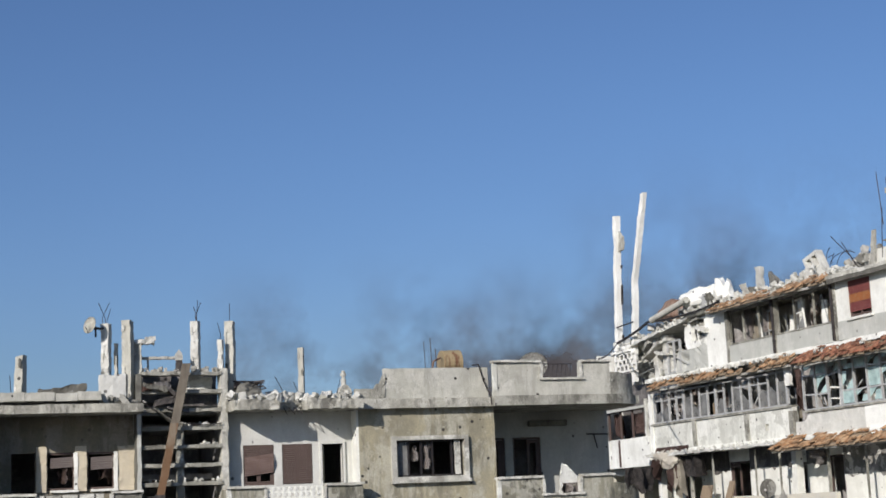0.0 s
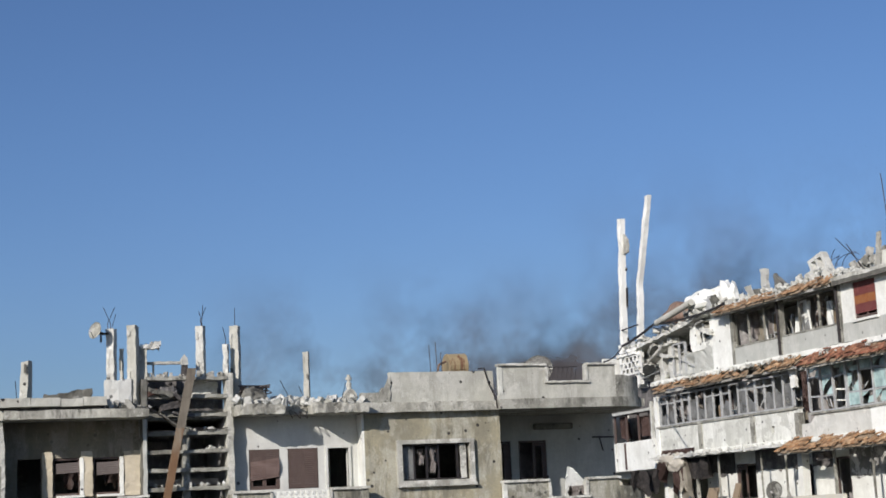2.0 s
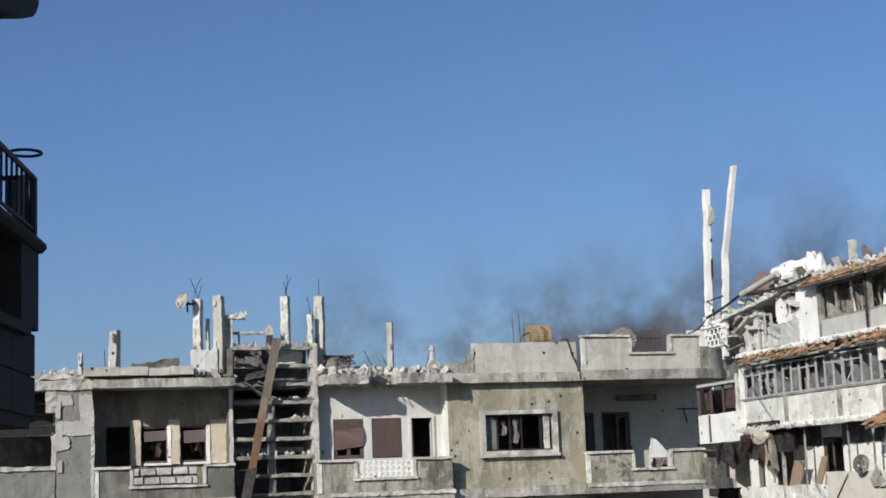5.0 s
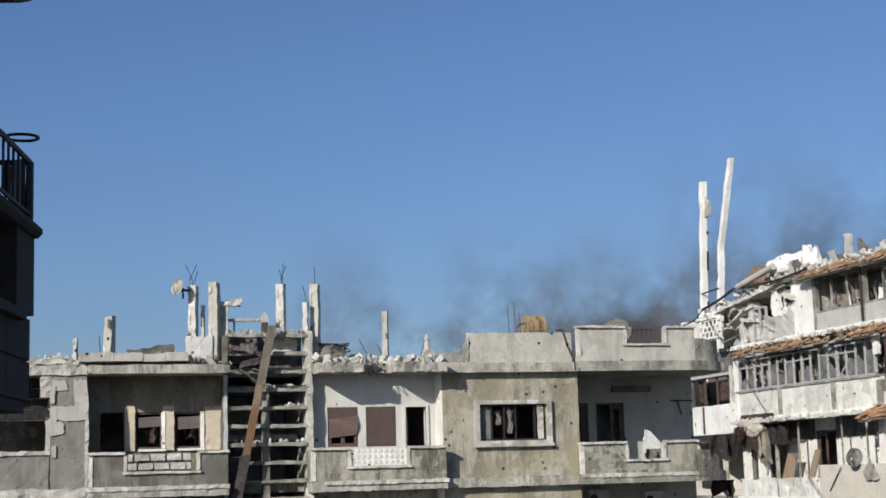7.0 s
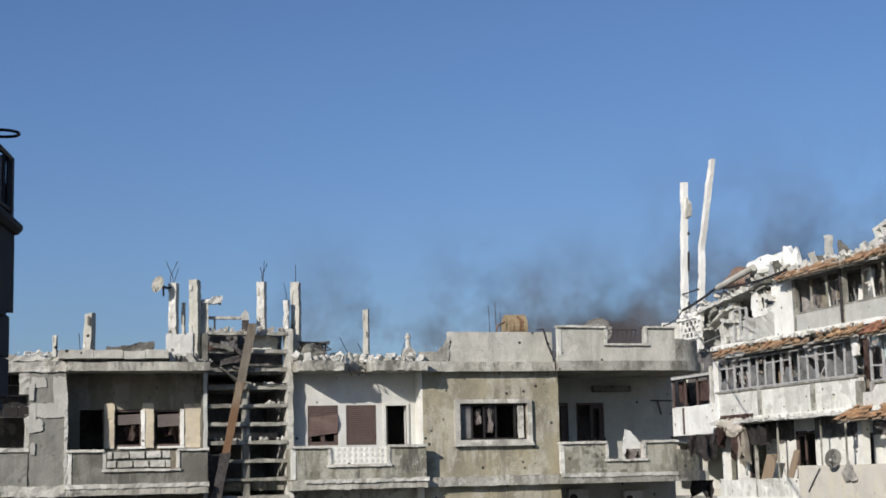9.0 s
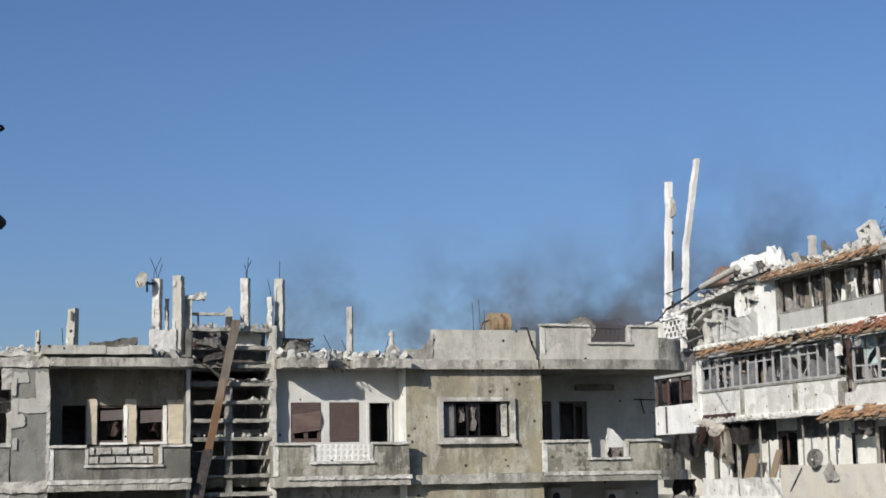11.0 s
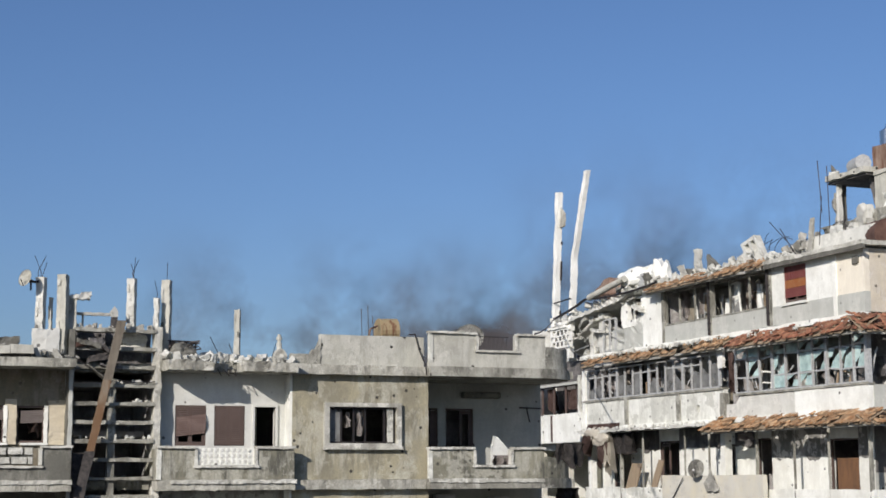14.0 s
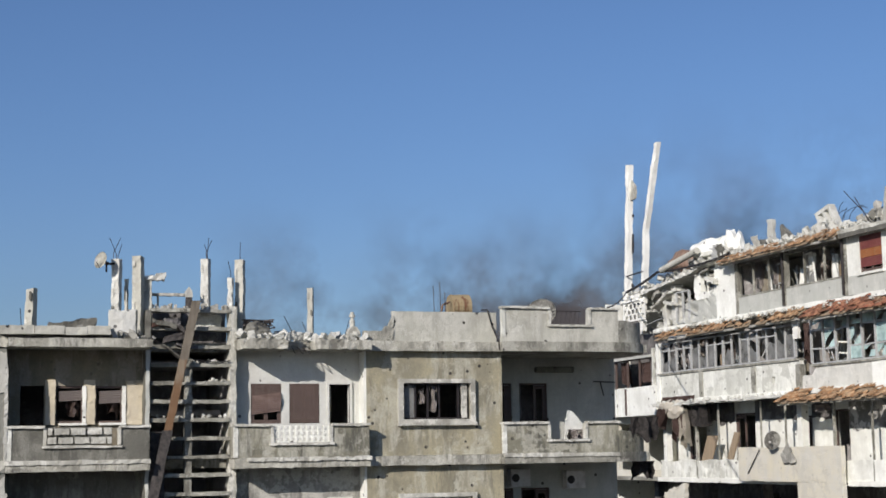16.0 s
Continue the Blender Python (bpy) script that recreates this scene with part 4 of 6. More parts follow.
drop = thing("wall_cable", "thin dark cable running down the roof parapet", "cable")
part("wire", line([west(15.45, 0.3, 10.76), west(15.5, -0.05, 10.74), west(15.62, -0.05, 10.3), west(15.72, -0.3, 9.84), west(15.74, -0.3, 9.6)], 0.02, 5), DARKMETAL, drop)
dangle = thing("wall_cable", "slack dark cable hanging in the stairwell", "cable")
part("wire", line(sag(west(6.2, 0.0, 9.9), west(8.3, 0.05, 9.3), 0.25), 0.014, 5), DARKMETAL, dangle)
for k, (a, h) in enumerate(((9.9, 10.5), (10.3, 10.35), (2.9, 10.6), (11.4, 10.4))):
    r = thing("bent_rebar", "thin bent bar sticking up from the broken roof", "rebar")
    part("bar", line([west(a, 0.3, 9.7), west(a + 0.1, 0.25, 10.1), west(a - 0.15 + 0.1 * k, 0.1, h)], 0.01, 5), DARKMETAL, r)
# things on the block's roof and balconies
dish = dish_thing("satellite_dish", west(4.97, 0.15, 11.86), (-0.75, -0.6, 0.25), 0.21, "small pale satellite dish bent on a broken column", paint=CANVASPALE)
part("bracket", line([west(5.0, 0.2, 11.85), west(5.18, 0.3, 11.8), west(5.3, 0.34, 11.82)], 0.035), DARKMETAL, dish, "dark bracket clamped to the column")
dish_thing("satellite_dish", west(17.83, 1.6, 10.78), (-0.45, -0.75, 0.5), 0.45, "grey satellite dish lying behind the roof parapet", paint=GREY_SHADE)
tank = thing("water_tank", "ochre metal water tank with rust streaks on the roof", "water tank")
bm = bmesh.new()
rod(bm, west(15.38, 2.7, 11.07), west(15.95, 2.7, 11.09), 0.36, 20)
for a in (15.4, 15.66, 15.92):
    rod(bm, west(a, 2.7, 11.07), west(a + 0.02, 2.7, 11.07), 0.375, 20)
part("drum", bm, OCHRE, tank)
part("cradle", one(west, 15.3, 15.45, 2.3, 3.1, 9.84, 10.85), DARKMETAL, tank)
part("cradle", one(west, 15.85, 16.0, 2.3, 3.1, 9.84, 10.85), DARKMETAL, tank)
part("pipe", line([west(15.3, 2.5, 11.2), west(15.05, 2.4, 11.1), west(14.95, 2.4, 10.7), west(14.95, 2.4, 9.84)], 0.03), RUST, tank, "rusty inlet pipe")
for a, h in ((14.75, 11.65), (14.95, 11.75), (15.1, 11.45)):
    r = thing("antenna_rod", "thin dark metal rod standing on the roof", "antenna")
    part("rod", line([west(a, 2.2, 9.84), west(a - 0.06, 2.2, h)], 0.012, 5), DARKMETAL, r)
scrap = thing("wire_scrap", "tangled dark scrap and wire on the roof", "scrap")
rng = random.Random(4)
bm = bmesh.new()
for k in range(26):
    pts = [west(rng.uniform(8.65, 9.55), rng.uniform(0.2, 0.8), rng.uniform(9.95, 10.42)) for _ in range(3)]
    for p, q in zip(pts, pts[1:]):
        rod(bm, p, q, rng.uniform(0.008, 0.03), 5)
part("wires", bm, DARKMETAL, scrap)
bm = bmesh.new()
lump(bm, west(9.05, 0.5, 10.1), (0.42, 0.35, 0.3), 3.0, 3)
part("ash_heap", bm, DARKREND, scrap)
rubble("roof_rubble", west, 8.5, 11.9, -0.35, 1.6, 9.84, 240, 0.17, CHALK, "white broken masonry along the roof edge", 11, 0.25)
rubble("roof_rubble", west, 5.0, 6.3, -0.3, 0.9, 9.84, 80, 0.16, RAW, "broken concrete at the stair head", 12, 0.2)
rubble("roof_rubble", west, 2.5, 5.2, 0.1, 1.6, 9.9, 90, 0.15, RAW, "broken concrete behind the roof kerb", 13, 0.3)
rubble("roof_rubble", west, -5.5, 2.5, -0.2, 1.4, 9.95, 170, 0.17, CHALK, "pale rubble on the broken roof end", 14, 0.25)
rubble("roof_rubble", west, 11.9, 15.6, 0.3, 1.5, 9.84, 40, 0.14, RAW, "loose concrete lumps behind the parapet", 15, 0.1)
rubble("stair_rubble", west, 6.4, 8.25, 0.1, 0.5, 7.84, 26, 0.09, CHALK, "small rubble lying on the louvres", 16)
rubble("stair_rubble", west, 7.3, 8.25, 0.1, 0.5, 9.26, 10, 0.09, CHALK, "small rubble lying on the louvres", 17)
rubble("stair_rubble", west, 7.7, 8.25, 0.1, 0.5, 8.78, 8, 0.12, CHALK, "small rubble lying on the louvres", 18)
rubble("stair_rubble", west, 6.3, 8.25, 0.1, 0.6, 10.66, 40, 0.12, RAW, "broken concrete on the stair head", 19, 0.1)
for i, (a, b, c, e) in enumerate(((3.7, 4.9, 10.1, 10.38), (10.0, 10.5, 9.95, 10.25))):
    sl = thing("fallen_slab", "broken concrete slab lying on the roof", "slab")
    part("slab", worn(lambda x, d, z: west(x, d, z + 0.1 * (x - a)), a, b, 0.5, 1.1, c, c + (0.2 if i == 0 else 0.1), 0.12, 0.05, 0.08, i), RAW if i else DARKREND, sl)
# loggia: collapsed white panel, pipe stub on the wall, air conditioners below
panel = thing("broken_board", "torn white board leaning among rags in the loggia", "board")
part("sheet", worn(lambda a, d, z: west(a, d - 0.25 * (z - 6.8), z), 18.05, 18.72, 0.75, 0.79, 6.8, 7.96, 0.07, 0.03, 0.0, 2.0, top=lambda a: 7.96 - max(0.0, a - 18.2) * 1.0), WHITE, panel)
part("brace", line([west(18.0, 0.4, 6.85), west(18.75, 0.35, 7.45), west(18.2, 0.3, 7.3)], 0.03), GREY, panel)
part("cloth", rag(west, 17.95, 18.6, 0.3, 6.9, 7.42, 4.0, 0.1), CLOTH, panel, "grey rag")
brk = thing("wall_bracket", "thin metal bracket fixed to the loggia wall", "bracket")
part("arm", line([west(19.87, 2.55, 8.88), west(20.6, 2.52, 8.86)], 0.022), DARKMETAL, brk)
part("arm", line([west(20.1, 2.56, 8.9), west(20.2, 2.54, 8.45)], 0.02), DARKMETAL, brk)
for a, z in ((17.04, 5.8), (18.8, 5.72)):
    ac = thing("air_conditioner", "boxy grey outdoor air conditioner on the loggia wall", "air conditioner")
    part("casing", one(west, a, a + (0.3 if a < 17 else 0.62), 2.3, 2.59, z, z + 0.52, 0.02), DISH, ac)
    bm = bmesh.new()
    rod(bm, west(a + 0.15, 2.3, z + 0.26), west(a + 0.15, 2.29, z + 0.26), 0.12, 16)
    part("fan_grille", bm, DARKMETAL, ac)
blind = thing("sun_blind_box", "long dark blind box under the loggia ceiling", "blind box")
part("box", one(west, 17.97, 19.2, 2.4, 2.6, 9.14, 9.32, 0.03), DARKREND, blind)
cloth = thing("torn_cloth", "dark torn cloth hanging over the curved parapet", "cloth")
part("sheet", rag(lambda a, d, z: west(a, d, z), 19.6, 20.5, -0.42, 6.95, 7.75, 2.0, 0.05), CHAR, cloth)
cloth = thing("torn_cloth", "dark torn cloth hanging below the balcony", "cloth")
part("sheet", rag(west, 19.9, 20.6, 0.2, 5.9, 6.5, 6.0, 0.08), CHAR, cloth)
# ---- the white apartment block ----
white = thing("apartment_building", "shelled white apartment block with tiled canopies and glazed balconies", "building")


def wp(name, bm, mat, label="", parent=None):
    return part(name, bm, mat, parent or white, label)


def glazing(M, a0, a1, z0, z1, n, seed, mat, glass, keep, transoms=(0.62,), d=0.03, slim=0.022, whole=0.25):
    """A balcony's window band: posts, rails, the panes that are left, bent remains."""
    rng = random.Random(seed)
    fr = wp("window_band", one(M, a0, a1, d - 0.02, d + 0.06, z0, z0 + 0.05), mat, "bent aluminium window frames")
    part("head_rail", one(M, a0, a1, d - 0.02, d + 0.06, z1 - 0.05, z1), mat, fr)
    w = (a1 - a0) / n
    for i in range(n + 1):
        a, s = a0 + w * i, rng.gauss(0, 0.05) if rng.random() < 0.5 else 0.0
        t = slim if i % 4 else slim * 2.2
        part("mullion", worn(lambda x, y, z: M(x + s * (z - z0), y, z), a - t, a + t, d - 0.03, d + 0.05, z0 + 0.05, z1 - 0.05, 0.4, 0.01, 0, i), mat, fr)
    for f in transoms:
        for i in range(n):
            if rng.random() < 0.75:
                z, s = z0 + (z1 - z0) * f, rng.gauss(0, 0.04)
                part("transom", worn(lambda x, y, zz: M(x, y, zz + s * (x - a0 - w * i)), a0 + w * i + 0.04, a0 + w * (i + 1) - 0.04, d, d + 0.04, z - 0.025, z + 0.025, 0.4, 0.006, 0, i), mat, fr)
    for i in range(n):
        for lo, hi in zip((0.03, *transoms), (*transoms, 0.97)):
            if rng.random() > (keep if lo < 0.1 or len(transoms) > 1 else keep * 0.4):
                continue
            b0, b1 = a0 + w * i + 0.04, a0 + w * (i + 1) - 0.04
            y0, y1 = z0 + (z1 - z0) * lo + 0.03, z0 + (z1 - z0) * hi - 0.03
            bm = bmesh.new()
            wd, ht = b1 - b0, y1 - y0
            if rng.random() < whole:
                shards = [[(b0, y0), (b1, y0), (b1, y1), (b0, y1)]]
            else:
                cut = rng.uniform(0.25, 0.75)
                shards = [[(b0, y0), (b0 + wd * (cut + 0.2), y0), (b0 + wd * cut, y0 + ht * rng.uniform(0.2, 0.8)), (b0, y0 + ht * rng.uniform(0.4, 1))]]
                shards.append([(b1, y1), (b0 + wd * rng.uniform(0.1, 0.6), y1), (b0 + wd * rng.uniform(0.5, 0.8), y1 - ht * rng.uniform(0.2, 0.5)), (b1, y1 - ht * rng.uniform(0.3, 0.9))])
                if len(transoms) == 1:
                    shards = [[(b0, y0), (b1, y0), (b1, y0 + ht * rng.uniform(0.2, 1)), (b0 + wd * rng.uniform(0.2, 0.8), y0 + ht * rng.uniform(0.3, 1)), (b0, y0 + ht * rng.uniform(0.4, 1))]]
            for m, pts in enumerate(shards):
                lo_v = [bm.verts.new(M(p, d + 0.012 + 0.01 * m, q)) for p, q in pts]
                hi_v = [bm.verts.new(M(p, d + 0.018 + 0.01 * m, q)) for p, q in pts]
                bm.faces.new(lo_v)
                bm.faces.new(hi_v)
                for k in range(len(pts)):
                    e = (k + 1) % len(pts)
                    bm.faces.new([lo_v[k], lo_v[e], hi_v[e], hi_v[k]])
            part("pane", bm, glass, fr, "broken pane")
    for k in range(max(2, n)):
        a = rng.uniform(a0, a1 - 0.5)
        p = Vector(M(a, d + rng.uniform(0.05, 0.6), rng.uniform(z0, z0 + 0.4)))
        q = Vector(M(a + rng.uniform(-0.5, 0.5), d + rng.uniform(0.05, 0.6), rng.uniform(z0 + 0.6, z1)))
        part("bent_bar", line([p, p.lerp(q, 0.5) + Vector((0, rng.uniform(-0.1, 0.1), 0)), q], 0.022, 5), mat, fr)
    return fr


# floors
for z, far in ((5.6, 62.0), (8.6, 62.0), (11.45, 56.0)):
    wp("floor_slab", one(east, 37.6, far, 0.02, 9.3, z, z + 0.14), GREY)
    wp("slab_edge", worn(east, 37.5, min(far, 55.8), -0.07, 0.2, z - 0.02, z + 0.15, 0.25, 0.02, 0.04, z), WHITE)
wp("roof_slab", worn(east, 37.2, 50.2, -0.3, 9.3, 13.56, 13.7, 0.35, 0.03, 0.05, 2.0), EDGE)
wp("roof_fascia", worn(east, 37.1, 42.3, -0.3, -0.24, 13.42, 13.57, 0.3, 0.02, 0.03, 3.0), DARKREND, "dark stained fascia")
wp("hanging_roof_slab", worn(lambda a, d, z: east(a, d, z - 0.11 * (a - 50) - 0.04 * d), 50.2, 58.4, -0.3, 4.5, 13.7, 13.84, 0.16, 0.1, 0.16, 4.0), CHALK, "sagging broken roof slab")
# top floor
wp("front_wall", wall(east, 38.9, 42.3, 12.2, 13.5, 0.0, 0.2, [(40.4, 41.6, 12.25, 13.42)]), WHITE)
wp("front_wall", wall(east, 37.5, 38.898, 12.2, 13.5, 0.0, 0.2), CREAMFRONT, "cream painted wall")
wp("dado", worn(east, 37.49, 49.3, -0.012, 0.2, 11.6, 12.2, 0.4, 0.008, 0, 4.0), DADO, "grey painted dado")
w = window_unit(white, east, 40.4, 41.6, 12.25, 13.42, 0.05, 2, 0.0, None, SHUTTER, 0.0, 2)
part("roller_shutter", slats(east, 40.42, 41.58, 0.02, 12.99, 13.41), SHUT_RED, w, "faded red-brown roller shutter")["kind"] = "stuff"
part("roller_shutter", slats(east, 40.42, 41.58, 0.022, 12.72, 12.985), SHUT_ORANGE, w, "faded orange lower slats")["kind"] = "stuff"
part("roller_shutter", slats(east, 40.42, 41.58, 0.024, 12.42, 12.715), SHUT_RED, w, "red-brown bottom slats")["kind"] = "stuff"
wp("window_sill", worn(east, 40.3, 41.7, -0.08, 0.1, 12.17, 12.245, 0.3, 0.01, 0, 3), WHITE)
for a in (38.9, 42.35, 46.0, 49.2):
    wp("pilaster", worn(east, a - 0.08, a + 0.08, -0.045, 0.15, 11.6, 13.5, 0.3, 0.012, 0, a), WHITE if a < 40 else GREY)
glazing(east, 42.45, 45.95, 12.22, 13.42, 3, 31, GREY, DUSTY, 0.06, (), slim=0.014)
glazing(east, 46.05, 49.1, 12.22, 13.42, 3, 32, GREY, DUSTY, 0.06, (), slim=0.014)
wp("front_wall", wall(east, 49.3, 50.75, 11.6, 13.72, 0.0, 0.2), WHITE)
wp("front_wall", worn(east, 50.75, 53.2, 0.0, 0.2, 11.6, 12.75, 0.15, 0.05, 0.3, 6.0, top=lambda a: 12.75 - 0.15 * (a - 50.75)), DADO, "broken grey wall under a lost window")
wp("sill_band", worn(east, 50.76, 52.3, -0.012, 0.21, 12.42, 12.68, 0.12, 0.03, 0.05, 5.0), WHITE, "white broken sill")
wp("front_wall", worn(east, 51.9, 52.4, 0.0, 0.2, 12.5, 13.6, 0.15, 0.05, 0.1, 7.0), WHITE)
glazing(east, 50.8, 52.0, 12.6, 13.5, 2, 33, WHITE, DUSTY, 0.2, (0.5,))
for a in (54.1, 54.9, 57.0):
    wp("bare_column", worn(east, a - 0.17, a + 0.17, 0.0, 0.35, 11.5, 13.2, 0.15, 0.04, 0.1, a), CHALK, "bare broken column")
glazing(east, 52.9, 53.9, 11.65, 12.9, 2, 34, ALU, DUSTY, 0.1, (0.5,))
bal = wp("balustrade", wall(east, 56.1, 58.1, 12.04, 12.82, -0.25, -0.22, [(56.18 + 0.36 * i + 0.16 * (j % 2), 56.45 + 0.36 * i + 0.16 * (j % 2), 12.11 + 0.235 * j, 12.29 + 0.235 * j) for i in range(5) for j in range(3)], 0.03), SMOOTHW, "white pierced-block balustrade")
wp("balustrade_ledge", worn(east, 56.5, 58.1, -0.32, 0.0, 12.83, 12.94, 0.15, 0.04, 0.06, 3.0), SMOOTHW)
wp("balustrade_ledge", worn(east, 56.4, 57.9, -0.32, 0.0, 12.97, 13.1, 0.15, 0.05, 0.06, 5.0), SMOOTHW)
rng = random.Random(8)
for k in range(26):
    a, z = rng.uniform(50.4, 58.0), rng.uniform(12.7, 13.6)
    L_ = rng.uniform(0.3, 0.9)
    sl = thing("broken_beam", "broken concrete piece hanging in the collapsed corner", "rubble", "pieces of the collapsed corner")
    tilt, sw = rng.uniform(-0.7, 0.5), rng.uniform(-0.3, 0.3)
    z -= 0.11 * (a - 50)
    part("piece", worn(lambda p, d, q: east(p, d + sw * (p - a), q + tilt * (p - a)), a, a + L_, rng.uniform(-0.3, 0.3), rng.uniform(0.4, 0.7), z, z + rng.uniform(0.06, 0.16), 0.09, 0.06, 0.06, k), CHALK if k % 3 else RAW, sl)
for k in range(14):
    a, z = rng.uniform(51.0, 58.4), rng.uniform(11.8, 12.9)
    p = Vector(east(a, rng.uniform(-0.2, 0.4), z))
    r = thing("bent_rebar", "bent bar hanging from the collapsed floor", "rebar")
    part("bar", line([p, p + Vector((rng.uniform(-0.2, 0.2), rng.uniform(-0.6, 0.6), rng.uniform(-0.3, 0.3))), p + Vector((rng.uniform(-0.3, 0.2), rng.uniform(-1.2, 1.2), rng.uniform(-0.5, 0.3)))], rng.uniform(0.008, 0.018), 5), DARKMETAL if k % 3 == 0 else ALU, r)
# second floor
wp("balcony_wall", wall(east, 45.3, 55.6, 8.73, 9.72, 0.0, 0.16, [(46.9, 47.1, 9.05, 9.25)], 0.05), LIME, "shot-pitted white balcony wall")
for a in (45.4, 48.3, 52.1, 55.55):
    wp("pilaster", worn(east, a - 0.13, a + 0.13, -0.05, 0.18, 8.7, 11.0 if a > 55 else 9.6 if a < 46 else 9.75, 0.2, 0.02, 0, a), GREY if a < 55 else WHITE)
wp("sill", worn(east, 45.3, 55.6, -0.06, 0.2, 9.72, 9.8, 0.25, 0.012, 0.02, 3.0), GREY)
glazing(east, 45.6, 55.3, 9.8, 10.98, 16, 41, ALU, DUSTY, 0.68, (0.74,), whole=0.5)
wp("balcony_wall", worn(east, 41.2, 45.2, 0.0, 0.16, 8.73, 9.5, 0.15, 0.02, 0.05, 5.0, top=lambda a: 9.5 if a < 44.3 else 9.5 - 0.3 * min(1.0, (a - 44.3) / 0.3)), LIMEGREY, "patchy limewashed balcony wall")
wp("balcony_wall", wall(east, 37.5, 41.2, 8.73, 9.46, -0.02, 0.16), WHITE)
wp("sill", worn(east, 37.45, 44.6, -0.07, 0.2, 9.46, 9.53, 0.25, 0.015, 0.02, 6.0), GREY)
glazing(east, 39.55, 44.6, 9.53, 11.05, 7, 42, ALU, TEAL, 0.75, (0.32, 0.74), whole=0.15, slim=0.03)
glazing(east, 37.55, 39.5, 9.53, 11.05, 3, 47, ALU, TEAL, 0.22, (0.3, 0.75))
wp("corner_post", worn(east, 37.45, 37.6, -0.05, 0.1, 9.5, 11.1, 0.3, 0.01, 0, 3.0), ALU)
wp("hanging_panel", worn(east, 45.15, 45.5, -0.12, -0.02, 10.45, 11.05, 0.12, 0.04, 0, 3.0), SMOOTHW)
wp("torn_curtain", rag(east, 44.75, 45.1, 0.1, 9.4, 10.95, 6.0, 0.06), BROWN, "brown strip of curtain hanging in the gap")
# first floor: set back behind a balcony
holes = [(39.1, 40.55, 5.74, 7.95), (43.7, 44.55, 5.74, 8.05), (45.9, 46.7, 5.74, 7.9), (49.6, 51.0, 5.74, 8.1), (53.2, 54.6, 5.74, 8.1)]
wp("set_back_wall", wall(east, 38.62, 55.6, 5.74, 8.6, 0.75, 0.95, holes, 0.04), WHITE, "white wall behind the balcony")
# dark bands add the canopy's shade to the sooty wall by colour
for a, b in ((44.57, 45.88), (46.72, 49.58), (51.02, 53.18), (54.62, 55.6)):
    wp("shade_dark_upper_wall", worn(lambda p, d, z: east(p, d, z if z > 8 else z + 0.3 * noise.noise(Vector((p * 1.3, 2.0, 0))) + 0.14 * noise.noise(Vector((p * 4.1, 5.0, 0)))), a + 0.02, b - 0.02, 0.73, 0.749, 7.8, 8.58, 0.15, 0.0, 0, a), BURNT_SHADE, "upper wall blackened with soot and painted shade")
# here the band is canopy shade on whitewash, painted grey
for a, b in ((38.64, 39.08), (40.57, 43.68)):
    wp("shade_dark_upper_wall", worn(lambda p, d, z: east(p, d, z if z > 8 else z + 0.2 * noise.noise(Vector((p * 1.1, 3.0, 0))) + 0.1 * noise.noise(Vector((p * 4.7, 6.0, 0)))), a, b, 0.732, 0.749, 7.4, 8.58, 0.15, 0.0, 0, a), DAPPLE_SHADE, "upper wall with canopy shade and white light patches painted on")
for k, h in enumerate(holes):
    f = wp("door_frame", wall(east, h[0], h[1], h[2], h[3], 0.78, 0.85, [(h[0] + 0.06, h[1] - 0.06, 5.6, h[3] - 0.06)]), SHUTTER, "dark door frame")
    if k == 0:
        part("door_leaf", one(east, h[0] + 0.08, h[1] - 0.3, 0.79, 0.83, 5.74, 7.35), DOORBROWN, f, "brown boarded door")
    elif k != 1:
        part("door_leaf", wall(east, (h[0] + h[1]) / 2, h[1] - 0.06, 5.74, h[3] - 0.08, 0.79, 0.83, [((h[0] + h[1]) / 2 + 0.1, h[1] - 0.16, 6.6, h[3] - 0.2)]), SHUTTER, f)
for a, t in ((37.6, 0.05), (39.6, 0.03), (41.4, 0.03), (43.5, 0.04), (45.5, 0.14), (46.4, 0.03), (48.0, 0.025), (51.0, 0.03), (52.7, 0.05), (55.2, 0.12)):
    wp("balcony_post", worn(east, a - t, a + t, 0.0, 2 * t, 5.7, 8.45, 0.3, 0.015, 0, a), WHITE if t > 0.08 else GREY)
wp("balcony_wall", worn(east, 49.6, 55.6, 0.0, 0.14, 5.64, 6.42, 0.15, 0.04, 0.1, 9.0), LIME, "white balcony wall with a broken edge")
sandy = wp("balcony_wall", worn(east, 42.7, 49.1, -0.3, -0.14, 5.68, 6.85, 0.2, 0.015, 0.03, 7.0), SAND, "stained sandy balcony panel")
wp("balcony_wall", worn(east, 42.7, 45.3, -0.3, -0.14, 5.05, 5.676, 0.25, 0.012, 0.0, 3.0), SAND)
part("bent_sheet", worn(lambda a, d, z: east(a + 0.35 * (z - 6.4), d - 0.15 * (z - 6.0), z), 45.25, 46.0, -0.36, -0.33, 6.3, 6.98, 0.1, 0.05, 0, 3.0, top=lambda a: 6.6 + 0.5 * (46.0 - a)), GREY_SHADE, sandy, "bent grey sheet over the panel's edge")
part("leaning_bar", line([east(47.55, -0.36, 6.75), east(48.4, -0.34, 5.95)], 0.02, 6), DARKMETAL, sandy, "dark bar hanging on the panel")
wp("balcony_wall", worn(east, 37.5, 43.0, 0.0, 0.14, 5.72, 6.4, 0.2, 0.02, 0.04, 11.0), WHITE)
